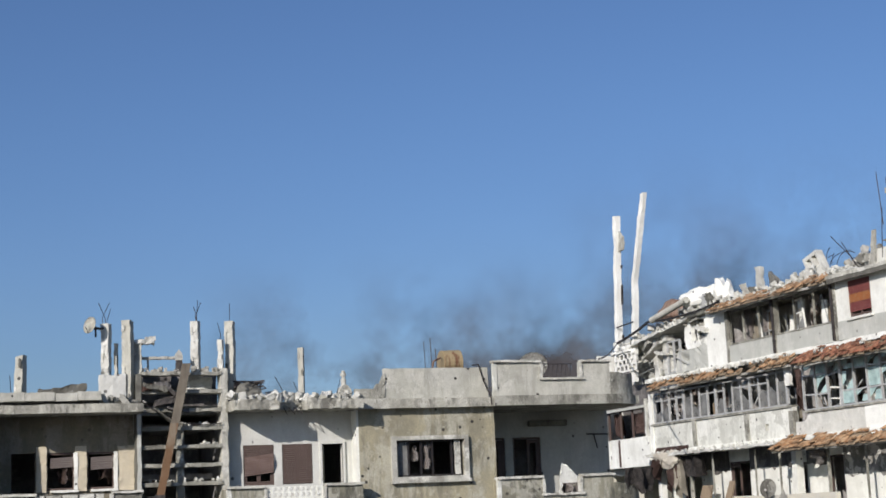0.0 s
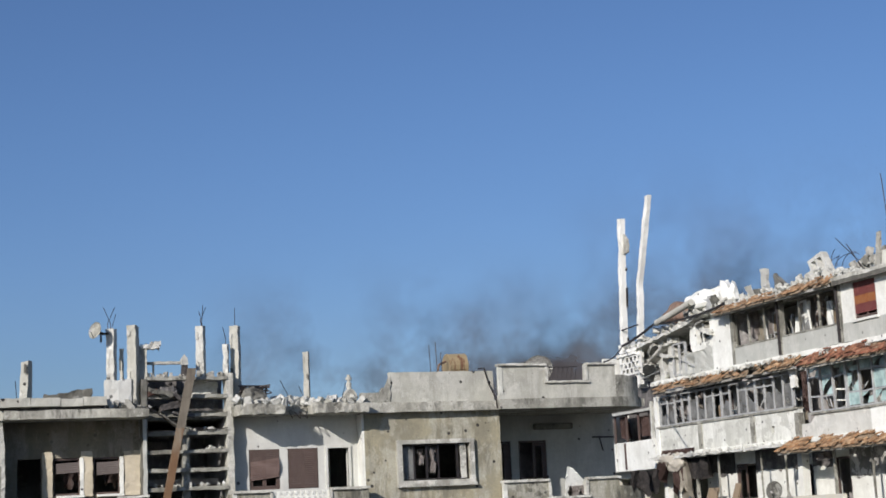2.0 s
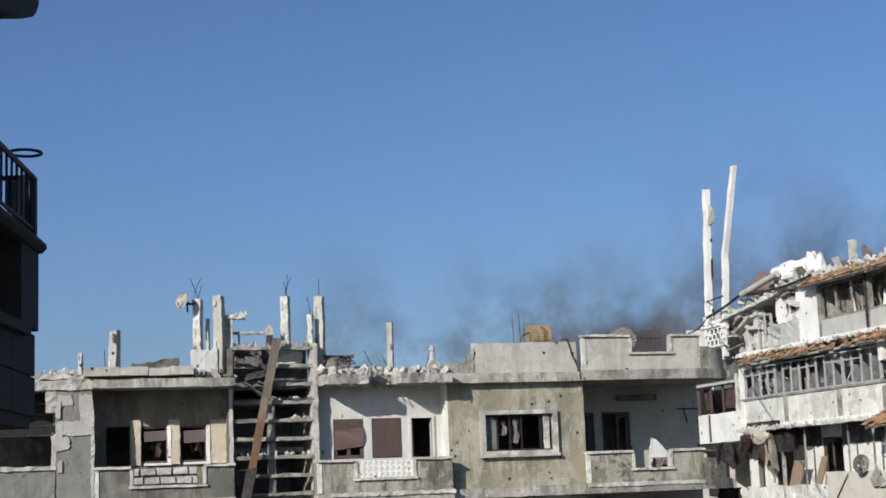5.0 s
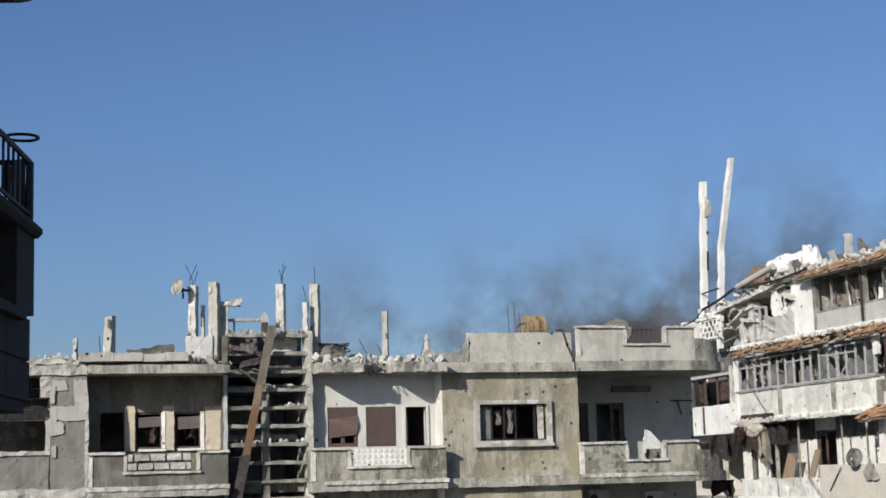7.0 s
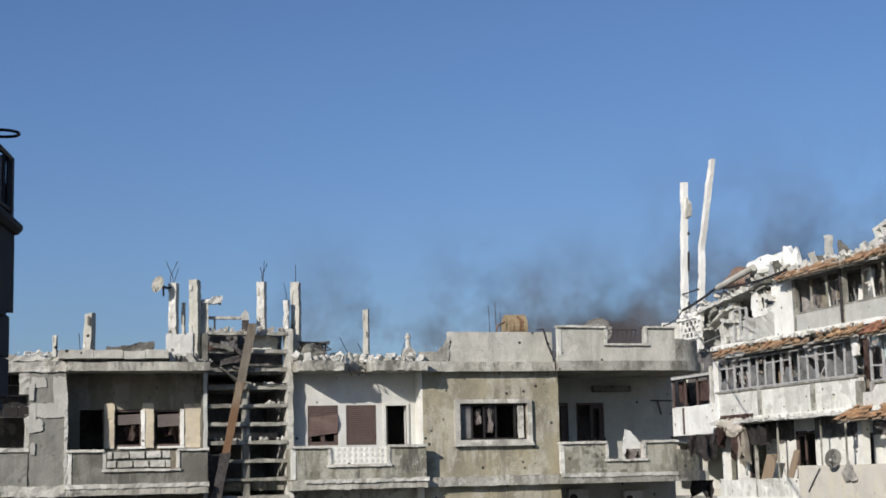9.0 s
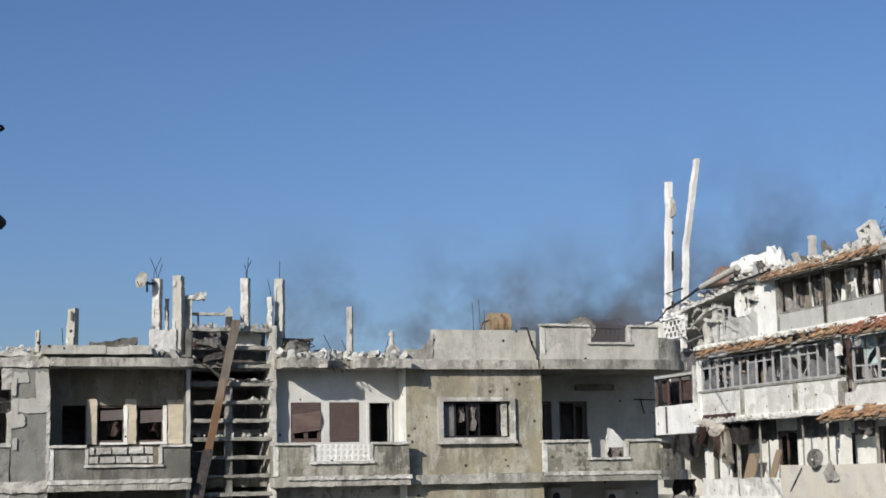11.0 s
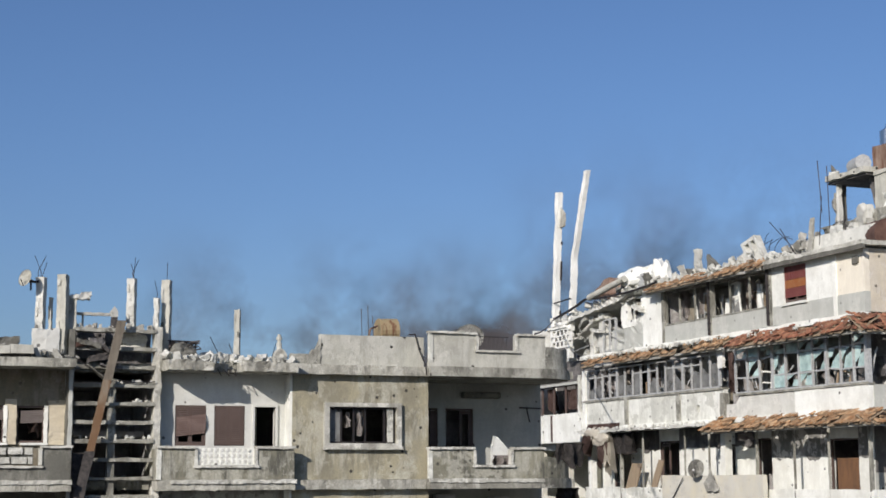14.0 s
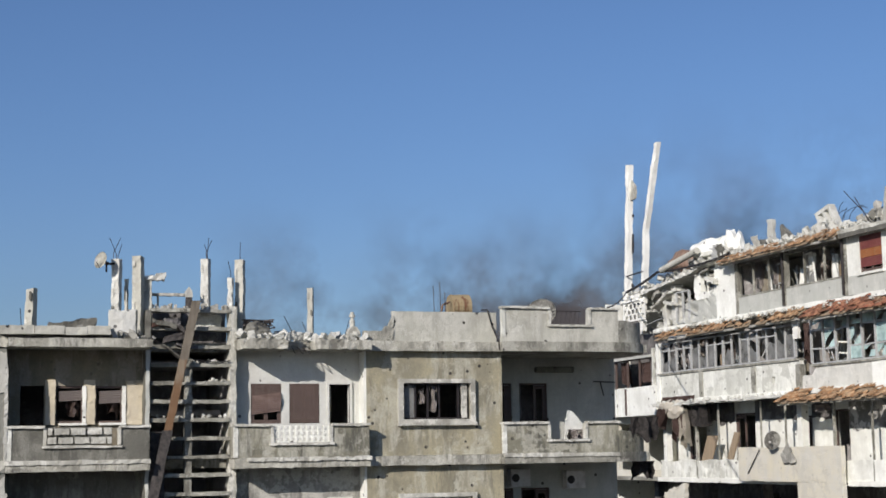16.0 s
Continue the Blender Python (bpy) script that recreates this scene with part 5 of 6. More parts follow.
# lower part of the front; wall and pillars coloured dark for its shade
wp("lower_wall", wall(east, 37.5, 62.0, 0.0, 5.6, 3.4, 3.6, [(a, a + 1.3, z, z + 2.1) for a in (38.2, 41.5, 45, 48.5, 52.5) for z in (0.1, 3.0)]), BURNT_SHADE)
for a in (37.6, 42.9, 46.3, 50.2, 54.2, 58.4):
    wp("lower_pillar", worn(east, a - 0.2, a + 0.2, 1.2, 1.6, 0.0, 5.58, 0.3, 0.02, 0, a), BURNT_SHADE)
wp("hanging_slab", worn(lambda a, d, z: east(a, d, z - 0.25 * (a - 53.6)), 53.6, 55.2, -0.1, 0.1, 4.7, 5.56, 0.15, 0.05, 0.1, 4.0), SAND, "pale slab hanging below the balcony")
wp("lower_slab", one(east, 37.5, 62.0, 0.0, 3.4, 2.7, 2.85), GREY)
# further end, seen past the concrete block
wp("far_wall", wall(east, 55.6, 62.0, 8.73, 11.4, 0.35, 0.5, [(56.9, 60.3, 9.3, 10.62)], 0.03), BURNT_SHADE)
wp("far_room_wall", one(east, 55.7, 62.0, 1.9, 2.0, 8.73, 11.4), BURNT_SHADE)
fw = wp("far_window", wall(east, 56.92, 60.28, 9.32, 10.6, 0.38, 0.44, [(57.0, 58.0, 9.4, 10.52), (58.1, 59.1, 9.4, 10.52), (59.2, 60.2, 9.4, 10.52)]), SHUTTER, "dark wooden window frame")
part("curtain", rag(east, 57.1, 58.4, 0.55, 9.4, 10.4, 3.0, 0.08), BROWN, fw, "brown torn curtain")
part("curtain", rag(east, 59.3, 60.1, 0.55, 9.5, 10.5, 5.0, 0.08), BROWN, fw, "brown torn curtain")
wp("panel_seam", one(east, 58.5, 58.64, -0.03, 0.0, 8.25, 9.34), SHUTTER, "dark post between two white panels")
wp("split_post", worn(east, 56.0, 56.12, -0.02, 0.1, 9.0, 10.9, 0.2, 0.03, 0.1, 2.0), LIME, "pale split post")
wp("far_balcony_wall", worn(east, 55.9, 59.4, 0.0, 0.15, 8.2, 9.38, 0.25, 0.015, 0.03, 3.0), WHITE)
wp("far_balcony_wall", worn(east, 59.5, 62.0, 0.0, 0.15, 8.2, 9.38, 0.25, 0.015, 0.03, 4.0), WHITE)
wp("far_lower_wall", wall(east, 55.6, 62.0, 5.7, 8.2, 0.5, 0.7, [(56.3, 58.0, 6.0, 7.9), (58.6, 60.5, 6.0, 7.9)], 0.06), SAND)
wp("far_beam", worn(east, 56.6, 60.2, 0.2, 0.3, 10.56, 10.66, 0.3, 0.02, 0, 3.0), DADO)
# dark colour supplies the shadow under the collapsed roof
wp("far_upper_wall", wall(east, 53.2, 62.0, 11.6, 13.2, 1.6, 1.8, [(54.4, 55.6, 11.6, 12.9), (57.2, 58.2, 11.6, 12.8)], 0.1), BURNT_SHADE)
# walls behind
wp("rear_wall", one(east, 37.6, 62.0, 9.3, 9.5, 0, 13.2), WHITE)
wp("end_wall", one(east, 61.9, 62.0, 0.8, 9.3, 0, 13.2), WHITE)
for z0, z1, far in ((8.74, 11.45, 55.6), (11.6, 13.5, 50.2), (5.74, 8.6, 55.6)):
    wp("inner_wall", wall(east, 37.8, far, z0, z1, 1.5 if z0 > 8 else 2.6, 1.65 if z0 > 8 else 2.75, [(a, a + 1.3, z0, z1 - 0.55) for a in (38.6, 41.2, 43.6, 46.4, 49.4, 52.2) if a + 1.6 < far]), SHADEWALL)
    wp("inner_rear_wall", one(east, 37.8, far, 4.6, 4.75, z0, z1), INNER)
    for a in (42.4, 45.1, 49.3, 53.4):
        if a < far:
            wp("partition", one(east, a, a + 0.12, 0.3 if z0 > 8 else 0.95, 4.6, z0, z1), INNER)
# short front round the corner
wp("side_wall", wall(south, 0.2, 9.3, 11.6, 13.5, 0.0, 0.2, [(3.0, 4.2, 12.2, 13.3)]), CREAMWALL, "sandy end wall")
wp("side_balcony_wall", wall(south, 0.17, 9.3, 8.73, 9.46, -0.02, 0.14), DADO)
wp("side_balcony_wall", wall(south, 0.16, 9.3, 5.72, 6.4, -0.02, 0.12), WHITE)
# dark colour carries the canopy's shade along with the soot
wp("side_set_back_wall", wall(south, 0.14, 9.3, 8.74, 11.45, 0.9, 1.02, [(2.6, 3.6, 9.6, 10.8)]), BURNT_SHADE, "end wall darkened with soot and painted shade")
wp("side_set_back_wall", wall(south, 0.96, 9.3, 5.74, 8.6, 1.12, 1.27, [(2.6, 3.6, 5.8, 7.9)]), SHADEWALL)
# black sheet paints shade over the upper end wall
wp("shade_dark_upper_wall", worn(south, 0.98, 9.2, 1.1, 1.116, 6.9, 8.58, 0.3, 0.0, 0, 3.0), BURNT_SHADE, "upper wall blackened with soot and painted shade")
wp("side_lower_wall", wall(south, 1.5, 9.3, 0, 5.6, 1.0, 1.15), WHITE)
for a in (2.2, 4.6, 7.0, 9.2):
    for z0, z1 in ((6.4, 8.6), (9.46, 11.3)):
        wp("balcony_post", worn(south, a - 0.05, a + 0.05, 0.0, 0.1, z0, z1, 0.4, 0.01, 0, a), GREY)
# tiled canopies
tile_row("canopy", east, 36.85, 44.2, -0.7, 0.0, 11.02, 11.46, TILE_RED, white, "red tiled canopy with slipped tiles", 51, 0.1)
tile_row("canopy", east, 44.75, 54.9, -0.5, 0.0, 11.12, 11.46, TILE, white, "tiled canopy, many tiles broken", 52, 0.3)
tile_row("canopy", east, 36.85, 45.8, -0.75, 0.0, 8.32, 8.72, TILE, white, "orange tiled canopy", 53, 0.12)
tile_row("canopy", south, -0.7, 9.3, -0.75, 0.0, 10.98, 11.5, TILE_RED, white, "red tiled canopy", 54, 0.1)
tile_row("canopy", south, -0.7, 9.3, -0.75, 0.0, 8.32, 8.72, TILE, white, "orange tiled canopy", 55, 0.12)
tile_row("canopy", east, 42.3, 49.7, -0.55, 0.1, 13.5, 13.85, TILE, white, "tiled eave strewn with rubble", 56, 0.25)
wp("canopy_edge", worn(east, 46.0, 55.6, -0.45, 0.0, 8.5, 8.61, 0.1, 0.05, 0.12, 4.0), CHALK, "canopy stripped to broken concrete")
rubble("canopy_rubble", east, 44.8, 55.6, -0.5, 0.0, 11.4, 120, 0.11, CHALK, "white rubble caught on the tiled canopy", 61, 0.05)
rubble("canopy_rubble", east, 46.0, 55.6, -0.5, 0.0, 8.6, 70, 0.1, CHALK, "white rubble on the stripped canopy", 62)
rubble("canopy_rubble", east, 37.5, 44.0, -0.6, 0.0, 11.32, 40, 0.07, CHALK, "crumbs of plaster on the red tiles", 63)
# remains of the penthouse
wp("penthouse_wall", worn(east, 36.9, 40.43, 2.8, 3.05, 13.72, 16.52, 0.2, 0.03, 0.05, 3.0), PARA, "pale grey penthouse wall")
wp("penthouse_wall", worn(east, 40.35, 40.6, 3.05, 5.6, 13.72, 16.3, 0.25, 0.03, 0.1, 5.0), BURNT_SHADE)
wp("penthouse_brace", worn(lambda a, d, z: east(a + 0.3 * max(0.0, z - 15.2), d, z), 40.44, 40.62, 3.0, 3.2, 14.0, 16.49, 0.2, 0.03, 0, 6.0), BURNT_SHADE, "sooty broken brace")
wp("penthouse_roof", worn(east, 36.9, 40.4, 2.75, 5.6, 16.4, 16.54, 0.25, 0.03, 0.0, 2.0), PARA)
wp("penthouse_slab", worn(east, 40.42, 42.5, 2.4, 5.6, 16.52, 16.72, 0.2, 0.05, 0.06, 6.0), PARA)
wp("penthouse_soffit", one(east, 40.5, 42.55, 2.55, 5.5, 16.44, 16.5), BURNT_SHADE, "near-black soffit")
wp("penthouse_column", worn(east, 42.2, 42.32, 2.7, 2.86, 13.72, 16.5, 0.2, 0.02, 0, 7.0), CHALK)
wp("penthouse_column", worn(east, 42.44, 42.62, 2.95, 3.2, 13.72, 16.48, 0.2, 0.03, 0, 8.0), DARKREND)
wp("penthouse_column", worn(east, 42.56, 42.7, 2.8, 2.95, 13.72, 16.2, 0.15, 0.05, 0.3, 9.0), RAW)
wp("slab_stub", worn(east, 42.15, 42.42, 2.5, 2.75, 16.7, 17.15, 0.1, 0.06, 0.2, 8.0, top=lambda a: 17.15 - abs(a - 42.45) * 1.8), DARKREND)
wp("slab_stub", worn(east, 41.95, 42.35, 2.42, 2.6, 16.7, 16.86, 0.1, 0.06, 0.1, 5.0), CHALK)
wp("roof_parapet", worn(east, 38.2, 41.55, 1.0, 1.15, 13.68, 14.42, 0.25, 0.02, 0.05, 9.0), LIMEGREY, "pale low roof wall")
wp("roof_parapet_edge", worn(east, 38.0, 41.7, 0.55, 1.0, 13.68, 13.82, 0.25, 0.04, 0.04, 4.0), CHALK)
wp("upright_shard", worn(lambda a, d, z: east(a - 0.1 * (z - 13.7), d, z), 41.3, 41.45, 0.85, 0.97, 13.7, 15.15, 0.12, 0.04, 0.2, 6.0), RAW)
wp("roof_block", worn(east, 40.0, 40.4, 0.98, 1.2, 14.38, 14.66, 0.15, 0.04, 0.05, 7.0), CHALK)
wp("roof_parapet", worn(east, 38.4, 43.0, 2.5, 2.7, 13.72, 15.25, 0.2, 0.06, 0.5, 12.0), GREY)
bm = bmesh.new()
lump(bm, east(40.5, 2.45, 14.95), (0.22, 0.42, 0.5), 4.0)
lump(bm, east(40.9, 2.3, 14.6), (0.2, 0.3, 0.35), 9.0, 2)
wp("plaster_heap", bm, CHALK, "white heap of fallen plaster")
wp("plaster_remains", worn(east, 37.2, 39.8, 2.65, 2.78, 14.6, 15.75, 0.14, 0.1, 0.4, 5.0), WHITE)
for (a0, d0, z0, a1, d1, z1) in ((42.0, 1.0, 14.75, 43.74, 1.0, 15.27), (42.3, 1.1, 14.7, 43.3, 1.1, 15.0), (41.0, 1.0, 15.2, 40.8, 1.0, 15.67), (42.2, 2.3, 16.0, 42.24, 2.3, 17.02), (42.6, 2.3, 16.6, 42.75, 2.3, 17.3), (41.2, 2.2, 15.4, 41.35, 2.2, 15.95)):
    r = thing("bent_rebar", "bent dark reinforcing bar sticking out of the ruined roof", "rebar")
    p, q = Vector(east(a0, d0, z0 - 1.1)), Vector(east(a1, d1, z1))
    part("bar", line([p, p.lerp(q, 0.4) + Vector((0, 0, 0.12)), q], 0.015, 5), DARKMETAL, r)
tank = thing("water_tank", "shiny steel water tank on a rusty box", "water tank")
bm = bmesh.new()
rod(bm, east(40.15, 3.3, 17.38), east(40.15, 3.3, 17.85), 0.34, 24)
rod(bm, east(40.15, 3.3, 17.85), east(40.15, 3.3, 17.97), 0.34, 24, 0.14)
rod(bm, east(40.15, 3.3, 17.97), east(40.15, 3.3, 18.08), 0.14, 16)
for z in (17.5, 17.68):
    rod(bm, east(40.15, 3.3, z), east(40.15, 3.3, z + 0.02), 0.348, 24)
part("drum", bm, STEEL, tank)
part("box", worn(east, 39.65, 40.65, 2.95, 3.7, 16.55, 17.38, 0.2, 0.03, 0, 3.0), RUST, tank, "rusted steel box")
drum = thing("oil_drum", "pale metal drum lying on the penthouse slab", "drum")
bm = bmesh.new()
rod(bm, east(41.2, 3.0, 16.99), east(41.95, 3.2, 16.98), 0.28, 20)
part("shell", bm, ALU, drum)
barrel = thing("rusted_tank", "rust-red crushed tank half buried in rubble", "tank")
bm = bmesh.new()
rod(bm, east(37.9, 1.3, 14.05), east(39.1, 1.6, 14.1), 0.48, 18)
part("shell", bm, RUSTDARK, barrel)
bl = thing("concrete_block", "hollow concrete block frame tipped on the roof", "block")
part("frame", wall(lambda a, d, z: east(a + 0.6 * (z - 14.2), d, z + 0.25 * (44.4 - a)), 43.9, 44.75, 14.1, 14.78, 0.7, 0.95, [(44.02, 44.26, 14.25, 14.65), (44.38, 44.62, 14.25, 14.65)], 0.03), CHALK, bl)
post = thing("concrete_stub", "short pale concrete post standing on the roof", "post")
part("stub", worn(east, 47.85, 48.2, 0.7, 0.86, 13.8, 14.93, 0.15, 0.04, 0.1, 3.0), CHALK, post)
sl = thing("fallen_slab", "dark tilted slab on the roof", "slab")
part("slab", worn(east, 46.55, 47.3, 0.7, 0.85, 13.8, 14.65, 0.12, 0.03, 0.05, 4.0, top=lambda a: 14.65 - 0.75 * (47.3 - a)), DARKREND, sl)
bm = bmesh.new()
lump(bm, east(51.75, 0.5, 14.3), (0.7, 1.25, 0.5), 2.0)
tagged(part("masonry_lump", bm, WHITE), "big white lump of broken masonry on the roof edge", "rubble")
bm = bmesh.new()
lump(bm, east(50.2, 0.4, 14.4), (0.25, 0.28, 0.48), 5.0, 2)
tagged(part("masonry_lump", bm, SMOOTHW), "upright white lump of broken masonry", "rubble")
bm = bmesh.new()
lump(bm, east(49.45, 0.3, 14.25), (0.2, 0.26, 0.42), 7.0, 2)
tagged(part("masonry_lump", bm, SMOOTHW), "small upright white lump of broken masonry", "rubble")
bm = bmesh.new()
lump(bm, east(54.35, 0.6, 14.2), (0.4, 0.85, 0.45), 8.0, 2)
tagged(part("rusted_tank", bm, RUST), "crushed rust-red tank among the rubble", "tank")
pipe = thing("fallen_pipe", "thick grey pipe fallen across the broken roof", "pipe")
bm = bmesh.new()
rod(bm, east(54.25, -0.4, 13.8), east(51.35, -0.4, 14.2), 0.125, 14)
part("tube", bm, PARA, pipe)
rubble("roof_rubble", east, 41.8, 50.2, 0.0, 2.6, 13.72, 420, 0.22, CHALK, "heaps of broken white masonry on the roof", 71, 0.55)
rubble("roof_rubble", east, 41.5, 50.0, -0.2, 0.9, 13.72, 520, 0.12, CHALK, "small broken masonry along the roof edge", 77, 0.35)
rubble("roof_rubble", east, 38.9, 46.5, 1.2, 2.6, 13.9, 420, 0.22, RAW, "heaps of broken grey concrete on the roof", 72, 1.0)
rubble("roof_rubble", east, 37.0, 42.4, 1.3, 2.5, 13.95, 260, 0.2, CHALK, "broken masonry below the penthouse", 75, 0.9)
rubble("roof_rubble", lambda a, d, z: east(a, d, z - 0.11 * (a - 50)), 50.2, 58.4, -0.2, 2.2, 13.85, 460, 0.2, CHALK, "white rubble on the sagging roof", 73, 0.45)
rubble("floor_rubble", east, 50.6, 55.8, 0.1, 1.5, 11.6, 200, 0.2, CHALK, "white rubble on the opened top floor", 74, 0.5)
rubble("balcony_rubble", east, 44.0, 55.4, 0.12, 0.7, 5.74, 120, 0.2, RAW, "rubble heaped on the lower balcony", 76, 0.5)
for a in (42.42, 46.0):
    dp = wp("drain_pipe", line([east(a, -0.09, 13.45), east(a, -0.09, 11.62)], 0.05, 8), DARKMETAL, "dark drain pipe")
    for z in (12.0, 12.9):
        part("clamp", one(east, a - 0.07, a + 0.07, -0.12, -0.046, z, z + 0.04), DARKMETAL, dp)
rng = random.Random(33)
for k in range(16):
    a, z = rng.uniform(40.5, 46.0), rng.uniform(14.0, 14.6)
    r, w_ = rng.uniform(0.2, 0.5), rng.uniform(0.3, 0.9)
    wire = thing("twisted_wire", "twisted dark wire arching out of the roof rubble", "wire", "twisted wires on the roof")
    part("strand", line([east(a + w_ * math.cos(t), 1.2 + 0.2 * k * 0.3, z + r * math.sin(t)) for t in [math.pi * i / 10 for i in range(3 + k % 8 + 1)]], 0.011, 5), DARKMETAL, wire)
for k in range(10):
    a = rng.uniform(42.6, 58.0)
    sheet = thing("metal_sheet", "crumpled grey sheet metal lying on the roof", "sheet", "crumpled sheets on the roof")
    zb = 13.85 - max(0.0, 0.11 * (a - 50))
    tl = rng.uniform(-0.5, 0.5)
    part("sheet", worn(lambda p, d, q: east(p, d + tl * (q - zb), q + 0.3 * tl * (p - a)), a, a + rng.uniform(0.3, 0.9), 0.1, 0.13, zb - 0.1, zb + rng.uniform(0.2, 0.55), 0.09, 0.08, 0.1, k), (GREY_SHADE, ALU, DARKREND, CHALK)[k % 4], sheet)
# two tall bare posts
def lean_left(z):
    return 58.1 - 0.0885 * (z - 11.6)


def lean_right(z):
    return 56.67 - 0.143 * (z - 11.6) - 0.215 * max(0.0, z - 15.7) + 0.05 * max(0.0, 0.7 - abs(z - 15.7))


for lean, tip, wdt, seed in ((lean_left, 18.6, 0.13, 3.0), (lean_right, 19.05, 0.125, 6.0)):
    pole = thing("concrete_post", "tall bare white post leaning above the ruins", "post", "tall bare posts")
    part("shaft", worn(lambda a, d, z: east(lean(z) + a, d, z), -wdt, wdt, -0.17, 0.07 if seed < 4 else 0.03, 11.6, tip, 0.16, 0.022, 0.1, seed), SMOOTHW, pole)
    if seed < 4:
        part("bracket", worn(lambda a, d, z: east(lean(z) + a, d, z), -0.5, -0.131, -0.05, 0.05, 17.1, 18.0, 0.15, 0.03, 0, 2.0, top=lambda a: 17.95 + 0.9 * (a + 0.131)), EDGE, pole, "torn plate near the top of the post")
        for z, h in ((13.5, 0.14), (14.9, 0.8), (16.4, 0.12)):
            part("cleat", one(lambda a, d, q: east(lean(q) + a, d, q), -0.21, -0.15, 0.02, 0.09, z, z + h), DARKMETAL, pole, "dark iron cleat")
        part("cross_bar", line([east(57.8, -0.19, 13.95), east(56.3, -0.19, 14.0)], 0.03, 6), DARKMETAL, pole, "dark bar tying the two posts")
# loose things on the first floor balconies
dish_thing("satellite_dish", east(46.5, -0.42, 7.05), (-0.8, -0.55, 0.2), 0.3, "grey satellite dish on the balcony wall", paint=GREY_SHADE)
bd = thing("leaning_board", "raw wooden board leaning on the balcony", "board")
part("board", worn(lambda a, d, z: east(a + 0.55 * (z - 6.4) * -1, d, z), 51.8, 52.6, 0.15, 0.2, 5.74, 7.3, 0.3, 0.02, 0, 2.0), BOARD, bd)
bd = thing("leaning_board", "raw wooden board leaning on the balcony", "board")
part("board", worn(lambda a, d, z: east(a - 0.6 * (z - 6.4), d, z), 50.3, 50.7, 0.15, 0.2, 5.74, 7.4, 0.3, 0.02, 0, 3.0), BOARD, bd)
aw = thing("torn_awning", "torn brown and cream awning hanging from the canopy", "awning")
bm = bmesh.new()
lump(bm, east(54.0, -0.2, 8.38), (0.3, 0.95, 0.36), 3.0)
part("cover", bm, CANVAS, aw, "bulging cream canvas")
part("sheet", rag(lambda a, d, z: east(a + 0.9 * (8.4 - z), d, z), 53.9, 54.9, -0.42, 7.25, 8.4, 4.0, 0.12), BROWN, aw, "brown torn flap")
part("sheet", rag(east, 53.2, 54.2, -0.25, 7.0, 8.2, 9.0, 0.12), BROWN, aw, "brown hanging strips")
part("sheet", rag(east, 53.0, 53.6, -0.2, 6.7, 8.3, 12.0, 0.1), CANVAS, aw, "cream hanging strip")
part("sheet", rag(lambda a, d, z: east(a, d - 0.5 * (8.85 - z), z), 52.6, 55.0, -0.1, 8.5, 8.85, 7.0, 0.1), BROWN, aw, "brown fold along the top")
# the black rag is added to darken the wall where shade falls
for a0, a1, z0, z1, s, m in ((51.4, 53.2, 7.6, 8.45, 5, CHAR), (43.6, 44.3, 7.9, 8.2, 7, CLOTH)):
    aw = thing("torn_awning", "rags under the canopy, the black one standing in for shade", "awning")
    part("sheet", rag(east, a0, a1, -0.1, z0, z1, s, 0.1), m, aw)
dish_thing("satellite_dish", south(1.55, -0.25, 7.0), (-0.6, -0.75, 0.3), 0.36, "pale green satellite dish on the end balcony", paint=CANVASPALE)
unit = thing("air_conditioner", "dark boxy air conditioner on the dark end wall", "air conditioner")
part("casing", wall(south, 1.0, 1.9, 9.75, 10.35, 0.55, 0.9, [(1.12, 1.62, 9.83, 10.27)]), BURNT_SHADE, unit)
part("fan_grille", slats(south, 1.12, 1.62, 0.6, 9.83, 10.27, 0.06), DARKMETAL, unit)["kind"] = "stuff"
for a, z, s in ((54.0, 9.85, 1), (50.5, 9.9, 2), (47.0, 12.3, 3), (44.0, 12.3, 4), (48.2, 12.4, 5), (42.2, 9.6, 6), (40.8, 9.6, 7), (52.6, 9.85, 8)):
    cl = thing("hanging_cloth", "torn pale curtain hanging behind the broken glazing", "curtain")
    part("sheet", rag(east, a, a + 0.6, 0.5, z, z + 1.1, s, 0.08), CLOTH if s % 2 else SHEET, cl)

rubble("balcony_rubble", east, 37.8, 44.6, 0.2, 1.3, 8.75, 90, 0.22, CHALK, "broken plaster heaped in the glazed balcony", 81, 0.9)
rubble("balcony_rubble", east, 45.6, 55.2, 0.2, 1.3, 8.75, 110, 0.2, CHALK, "broken plaster heaped in the glazed balcony", 82, 1.0)
rubble("balcony_rubble", east, 42.6, 49.0, 0.2, 1.3, 11.6, 90, 0.2, CHALK, "broken plaster heaped on the top balcony", 83, 0.9)
rng = random.Random(21)
for k in range(40):
    top_row = k % 2 == 0
    a, z = rng.uniform(42.6, 48.6) if top_row else rng.uniform(37.8, 54.8), 11.6 if top_row else 8.75
    bd = thing("timber_plank", "broken door timber standing in the ruined balcony", "plank", "broken timbers in the balconies")
    w_, h_, tl, d_ = rng.uniform(0.08, 0.4), rng.uniform(1.2, 1.75), rng.uniform(-0.3, 0.3), rng.uniform(0.3, 1.2)
    part("timber", worn(lambda p, d, q: east(p + tl * (q - z), d, q), a, a + w_, d_, d_ + 0.05, z, z + h_, 0.25, 0.03, 0.1, k), (WHITE, CREAM, ALU, GREY_SHADE, BOARD, SMOOTHW, CREAM)[k % 7], bd)

